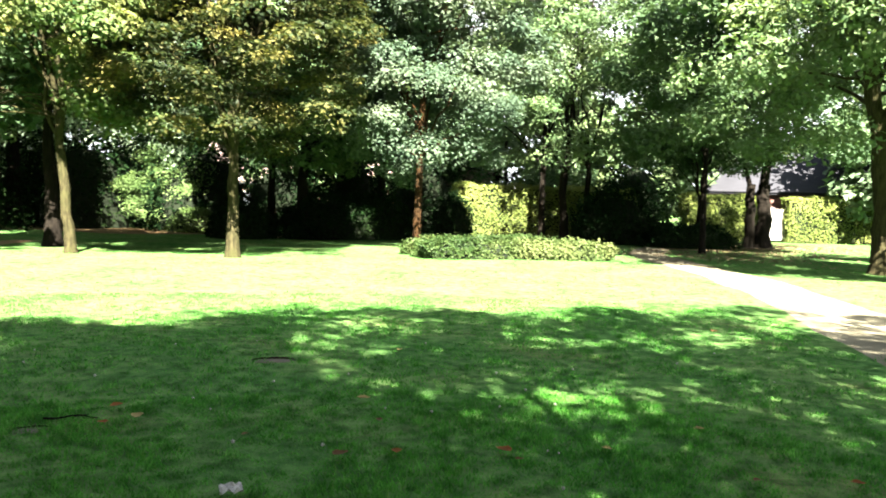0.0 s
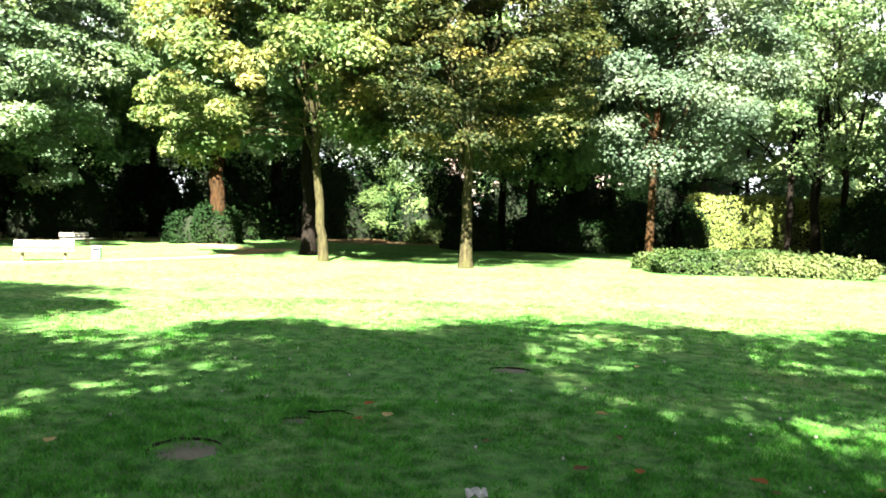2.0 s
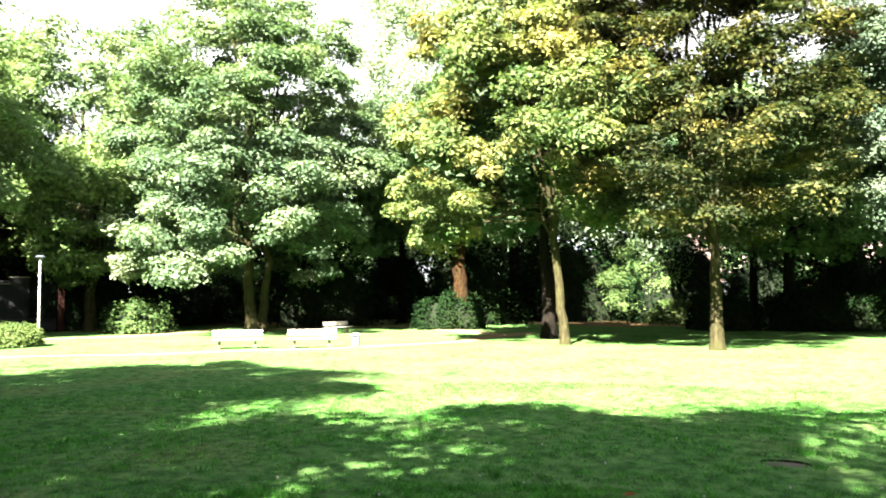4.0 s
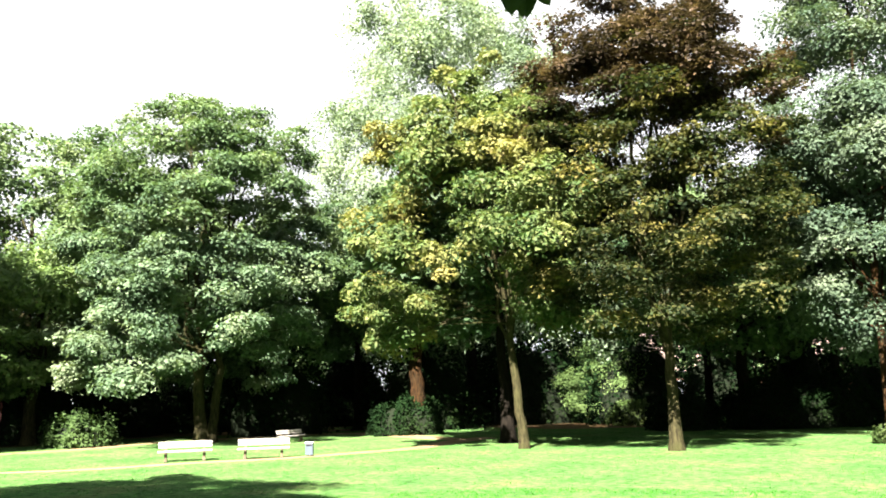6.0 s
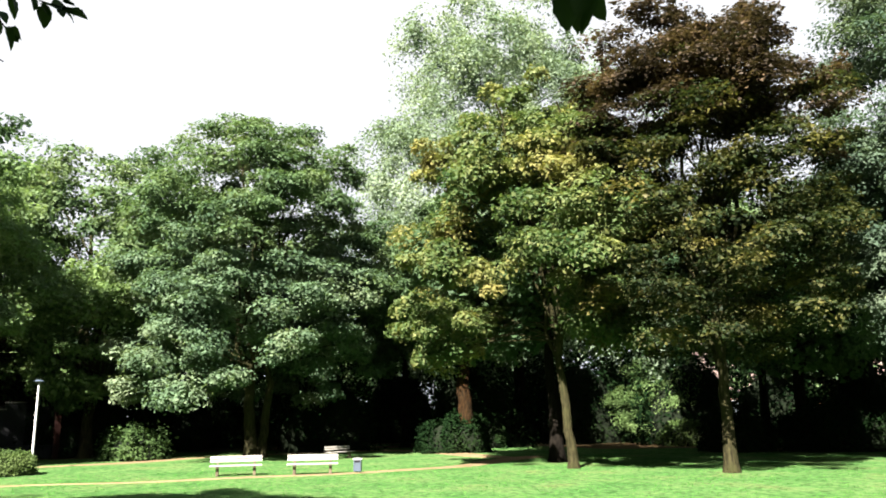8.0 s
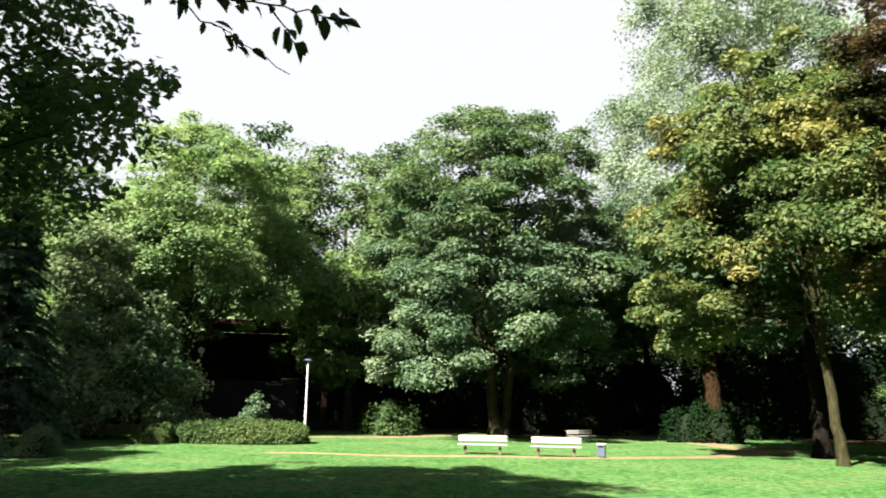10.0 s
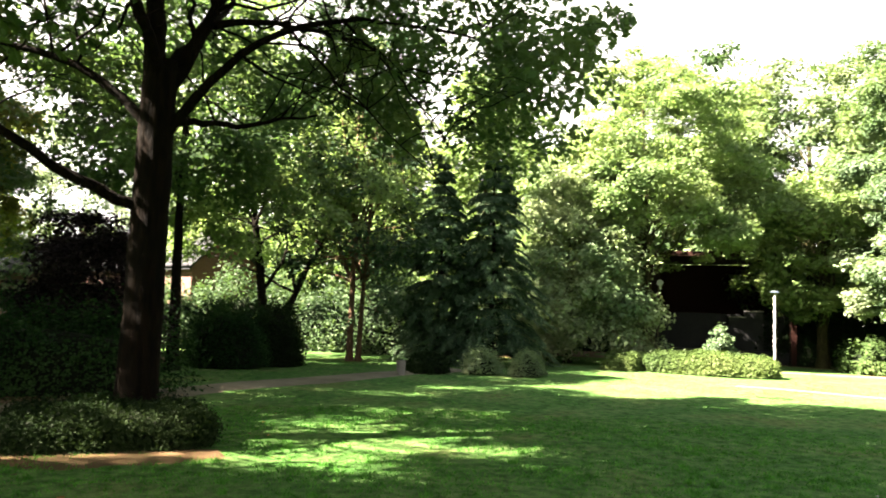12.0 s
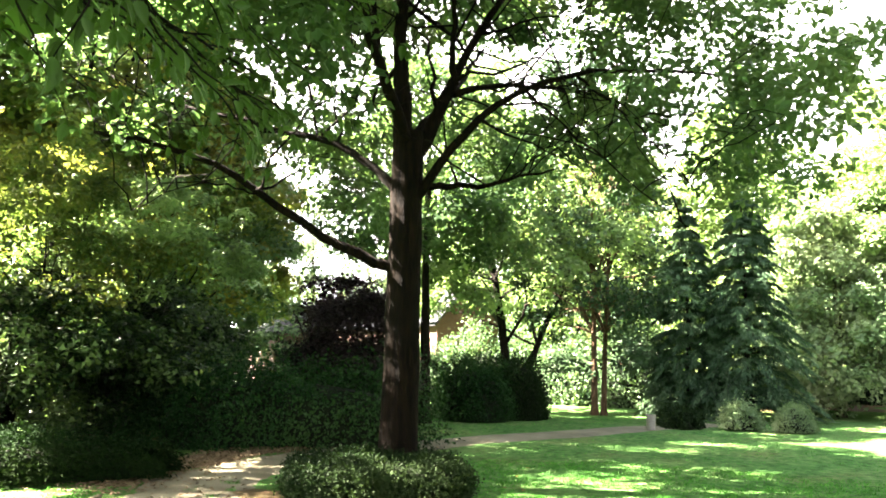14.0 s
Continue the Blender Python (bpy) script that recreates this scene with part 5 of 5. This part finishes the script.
def fallen_leaf(x, y, size, turn, mat, label):
    """A curled dry leaf lying on the grass."""
    bm = bmesh.new()
    cols = [-0.5, -0.3, 0.0, 0.25, 0.5]
    wid = [0.05, 0.3, 0.38, 0.24, 0.02]
    rows = [[bm.verts.new((u * size, s * w * size, 0.02 + size * (0.5 * (s * w) ** 2 * 2 + 0.25 * u * u))) for s in (-1, -0.5, 0, 0.5, 1)] for u, w in zip(cols, wid)]
    for r0, r1 in zip(rows[:-1], rows[1:]):
        for k in range(4):
            bm.faces.new((r0[k], r1[k], r1[k + 1], r0[k + 1]))
    bmesh.ops.solidify(bm, geom=list(bm.faces), thickness=0.002)
    me = bpy.data.meshes.new("fallen_leaf")
    bm.to_mesh(me)
    bm.free()
    me.materials.append(mat)
    ob = tagged(new("fallen_leaf", me), label, "leaf", "fallen leaves on the lawn")
    ob.matrix_basis = pose(x, y, 0.0, 0, 0, turn)


for k_, (lx_, ly_, size_, mat_) in enumerate((
        (-0.7, 7.5, 0.13, 2), (-0.7, 5.9, 0.14, 1), (-0.3, 6.0, 0.11, 0), (0.5, 6.1, 0.14, 0), (2.2, 6.8, 0.1, 2), (-2.8, 7.0, 0.13, 0), (-2.5, 6.7, 0.14, 2), (1.3, 6.2, 0.09, 2),
        (0.6, 5.9, 0.07, 1), (-0.5, 9.9, 0.09, 2), (-4.6, 5.05, 0.13, 2), (-2.7, 6.5, 0.1, 0), (2.2, 5.6, 0.07, 1), (-1.5, 6.3, 0.07, 1), (-0.5, 6.8, 0.08, 1), (2.9, 5.6, 0.1, 0), (4.2, 12.1, 0.14, 1))):
    fallen_leaf(lx_, ly_, size_, 47 * k_, M_FALLEN[mat_], ("rust-red dry leaf fallen on the lawn", "brown curled dry leaf fallen on the lawn", "straw-coloured dry leaf fallen on the lawn")[mat_])
for k_ in range(46):
    a_, d_ = radians(RNG.uniform(96, 132)), RNG.uniform(8.5, 18)
    fallen_leaf(-math.sin(a_) * d_, math.cos(a_) * d_, RNG.uniform(0.06, 0.11), RNG.uniform(0, 360), M_FALLEN[k_ % 3], ("rust-red dry leaf by the path", "brown curled dry leaf by the path", "straw-coloured dry leaf by the path")[k_ % 3])


M_DRY = plain_material("dry_leaf_litter", (0.05, 0.036, 0.02), (0.115, 0.086, 0.05), 30, 0.8)


def litter_drift(seed, pts, n, spread, label, size=0.075):
    """Small dry leaf bits drifted along a line, past counting."""
    rng = np.random.default_rng(seed)
    line = np.array(pts)
    t = rng.uniform(0, len(line) - 1, n)
    i = np.minimum(t.astype(int), len(line) - 2)
    p = line[i] + (line[i + 1] - line[i]) * (t - i)[:, None] + rng.normal(0, spread, (n, 2))
    q = np.stack([p[:, 0], p[:, 1], ground_z(p[:, 0], p[:, 1]) + 0.045], 1)
    v, f = leaves(rng, q, np.tile([0.0, 0.0, 1.0], (n, 1)), size, 0.7, 1.0, 0.35)
    tagged(new("leaf_litter", mesh_of("leaf_litter", v, f, M_DRY)), label, "leaf litter", kind="stuff")


litter_drift(77, [(-19.0, -5.2), (-16.6, -6.5), (-14.4, -7.3), (-12.4, -7.6), (-10.2, -7.2)], 3600, 0.42, "brown dry leaf litter along the path edge")
litter_drift(78, [(10.5, 30.0), (14.0, 36.0), (16.5, 41.0), (20.0, 44.0)], 5200, 2.2, "brown dry leaves scattered on shaded grass by the far path", 0.11)
litter_drift(79, [(-11.2, -6.2), (-9.0, -5.4), (-6.6, -4.8)], 420, 0.8, "few dry leaves scattered on the sandy path", 0.07)


def tufts():
    """Longer tufts that the mower missed, and small white clover heads, past counting."""
    rng = np.random.default_rng(15)
    r, a = np.sqrt(rng.uniform(4.6 ** 2, 13.0 ** 2, 210)), np.radians(rng.uniform(-32, 128, 210))
    at = np.repeat(np.stack([-np.sin(a) * r, np.cos(a) * r], 1), 46, 0)
    at += rng.normal(0, 0.055, at.shape) * np.repeat(rng.uniform(0.5, 1.6, (210, 1)), 46, 0)
    n = len(at)
    p = np.c_[at, ground_z(at[:, 0], at[:, 1]) - 0.005]
    b = rng.uniform(0, 2 * np.pi, n)
    side = np.stack([np.cos(b), np.sin(b), 0 * b], 1) * rng.uniform(0.003, 0.006, (n, 1))
    tip = p + np.c_[rng.normal(0, 0.4, (n, 2)), np.ones(n)] * rng.uniform(0.05, 0.105, (n, 1))
    v = np.stack([p - side, p + side, tip], 1).reshape(-1, 3)
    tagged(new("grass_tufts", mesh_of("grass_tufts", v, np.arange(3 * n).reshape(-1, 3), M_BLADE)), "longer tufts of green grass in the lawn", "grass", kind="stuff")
    k = 40
    r, a = np.sqrt(rng.uniform(4.8 ** 2, 11.0 ** 2, k)), np.radians(rng.uniform(-25, 60, k))
    heads = []
    for x, y, s in zip(-np.sin(a) * r, np.cos(a) * r, rng.uniform(0.008, 0.014, k)):
        z = float(ground_z(x, y))
        heads.append(tube([(x, y, z + 0.035), (x, y, z + 0.035 + s * 0.6), (x, y, z + 0.035 + s * 1.4), (x, y, z + 0.035 + s * 2)], [s * 0.5, s, s * 0.9, s * 0.2], 6))
    tagged(new("clover_heads", mesh_of("clover_heads", *joined(heads), M_WHITE, True)), "small white clover heads in the lawn", "clover", kind="stuff")


tufts()


def paper_scrap():
    """A crumpled white scrap in the grass."""
    bm = bmesh.new()
    bmesh.ops.create_grid(bm, x_segments=8, y_segments=8, size=0.07)
    for v in bm.verts:
        v.co.z = 0.045 + 0.03 * noise.noise(v.co * 30) + 0.02 * noise.noise(v.co * 70)
    bmesh.ops.solidify(bm, geom=list(bm.faces), thickness=0.002)
    me = bpy.data.meshes.new("paper_scrap")
    bm.to_mesh(me)
    bm.free()
    me.materials.append(M_WHITE)
    tagged(new("paper_scrap", me), "crumpled white paper scrap in the grass", "litter").matrix_basis = pose(-1.28, 5.12, 0, 0, 0, 20)


paper_scrap()


def twig(x, y, ln, turn):
    rng = np.random.default_rng(8)
    t = np.linspace(-0.5, 0.5, 9)
    p = np.stack([t * ln, 0.03 * np.sin(t * 9), 0.025 + 0.01 * np.cos(t * 7)], 1)
    q = np.stack([t[4:] * ln * 0.5 + 0.02, 0.18 * ln * (t[4:]), np.full(5, 0.03)], 1)
    me = mesh_of("twig", *joined([tube(p, np.linspace(0.011, 0.004, 9), 6), tube(q, np.linspace(0.006, 0.003, 5), 5)]), B_DARK, True)
    tagged(new("twig", me), "thin dark twig lying in the grass", "twig").matrix_basis = pose(x, y, 0, 0, 0, turn)


twig(-3.0, 6.6, 0.42, 15)


# ---- low boughs of the chestnut that hang into the view ----
def blade_leaf(ln, wd):
    """A long pointed leaf with a folded midrib and toothed edge, stalk at the origin, tip along x."""
    t = np.linspace(0, 1, 9)
    w = wd * np.sin(np.pi * t ** 0.8) ** 0.8 * (1 + 0.12 * (np.arange(9) % 2)) / 2
    z = -0.28 * ln * t ** 2
    rows = np.stack([np.stack([t * ln, s * w, z + abs(s) * w * 0.35], 1) for s in (-1, -0.5, 0, 0.5, 1)], 1)
    v = rows.reshape(-1, 3)
    f = [(i * 5 + k, i * 5 + k + 1, i * 5 + k + 6, i * 5 + k + 5) for i in range(8) for k in range(4)]
    return v, np.array(f)


LEAF_SHAPES = [mesh_of("leaf", *blade_leaf(0.17, 0.075), L_CHESTNUT, True), mesh_of("leaf", *blade_leaf(0.14, 0.06), L_CHESTNUT, True), mesh_of("leaf", *blade_leaf(0.2, 0.09), L_CHESTNUT, True)]


def hanging_bough(seed, pts, radius, count, label, scale=1.0, side=2):
    """A thin bough from the crown with its leaves, each one a part."""
    rng = np.random.default_rng(seed)
    root = thing("hanging_bough", label, "branch", pts[0])
    p = np.array(pts, float) - np.array(pts[0])
    t = np.linspace(0, len(p) - 1, 22)
    line = np.stack([np.interp(t, np.arange(len(p)), p[:, k]) for k in range(3)], 1)
    line[1:-1] += rng.normal(0, 0.012, (20, 3))
    wood = [tube(line, np.linspace(radius, 0.003, 22), 7)]
    spots = []
    for k in range(side):
        i = rng.integers(5, 18)
        end = line[i] + unit(line[min(i + 3, 21)] - line[i]) * 0.35 + rng.normal(0, 0.2, 3) - [0, 0, 0.04]
        w, wr = bough(rng, line[i], end, radius * 0.5, 0.003, 0.1, 0.1, 7)
        wood.append(tube(w, wr, 5))
        spots += [(w[j], w[j] - w[j - 1]) for j in range(2, 7)]
    spots += [(line[j], line[j] - line[j - 1]) for j in range(6, 22)]
    part("bark", mesh_of("bark", *joined(wood), B_DARK, True), B_DARK, root)
    for k in range(count):
        q, d = spots[-1] if k < 4 else spots[rng.integers(len(spots))]
        d = unit(np.asarray(d)) * 0.7 + rng.normal(0, 0.55, 3) - np.array([0, 0, 0.35])
        ob = part("leaf", LEAF_SHAPES[k % 3], L_CHESTNUT, root)
        ob.matrix_basis = Matrix.Translation(q + rng.normal(0, 0.015, 3)) @ Vector(d).to_track_quat("X", "Z").to_matrix().to_4x4() @ Matrix.Rotation(rng.normal(0, 0.5), 4, "X") @ Matrix.Scale(scale, 4)


hanging_bough(1, [(-5.6, 0.1, 5.4), (-4.6, 1.0, 4.3), (-4.06, 1.46, 3.87), (-3.79, 1.75, 3.82), (-3.5, 2.02, 3.7)], 0.011, 58, "thin chestnut bough with long leaves against the sky", 0.62)
hanging_bough(2, [(-2.0, 0.6, 5.2), (-1.5, 1.6, 3.9), (-1.16, 2.3, 3.29), (-1.12, 2.36, 3.17)], 0.01, 9, "chestnut twig with a few broad leaves overhead", side=0)
hanging_bough(3, [(-5.2, 0.3, 4.9), (-4.3, 1.2, 4.0), (-3.98, 1.56, 3.72), (-3.9, 1.64, 3.62)], 0.006, 16, "small hanging chestnut twig", 0.5)
for k_, (az_, d_, z_) in enumerate(((131, 5.6, 4.6), (127, 6.4, 4.9), (123, 5.4, 4.5), (119, 6.6, 4.7), (134, 4.8, 4.0), (128, 4.6, 3.9), (115, 5.8, 4.9), (122, 7.2, 4.4), (130, 7.4, 4.3), (125, 4.2, 3.6), (129, 7.6, 6.2), (121, 7.8, 6.0), (126, 6.4, 5.9), (117, 7.4, 5.9), (132, 8.4, 5.6), (113, 6.4, 5.6), (124, 8.8, 5.2))):
    x1, y1 = polar(az_ + 14, d_ - 1.0)
    x2, y2 = polar(az_, d_)
    x3, y3 = polar(az_ - 9, d_ + 0.5)
    hanging_bough(20 + k_, [(x1, y1, z_ + 0.75), ((x1 + x2) / 2, (y1 + y2) / 2, z_ + 0.35), (x2, y2, z_), (x3, y3, z_ - 0.55)], 0.018, 80 if k_ < 10 else 105, "low chestnut bough with long green leaves hanging over the path", 0.68, 6)
for k_, (az_, d_, z_, drop) in enumerate(((137, 5.0, 5.0, 1.3), (135, 6.2, 5.0, 0.9), (133, 5.4, 4.5, 0.5), (139, 6.6, 5.6, 1.8))):
    line_ = [polar(az_ - q_ * 9, d_ + q_ * 0.7) + (z_ - drop * (q_ / 2.6) ** 1.2,) for q_ in (0, 0.9, 1.8, 2.6)]
    hanging_bough(50 + k_, line_, 0.024, 84, "long chestnut bough with drooping leaves over the path", 0.68, 7)
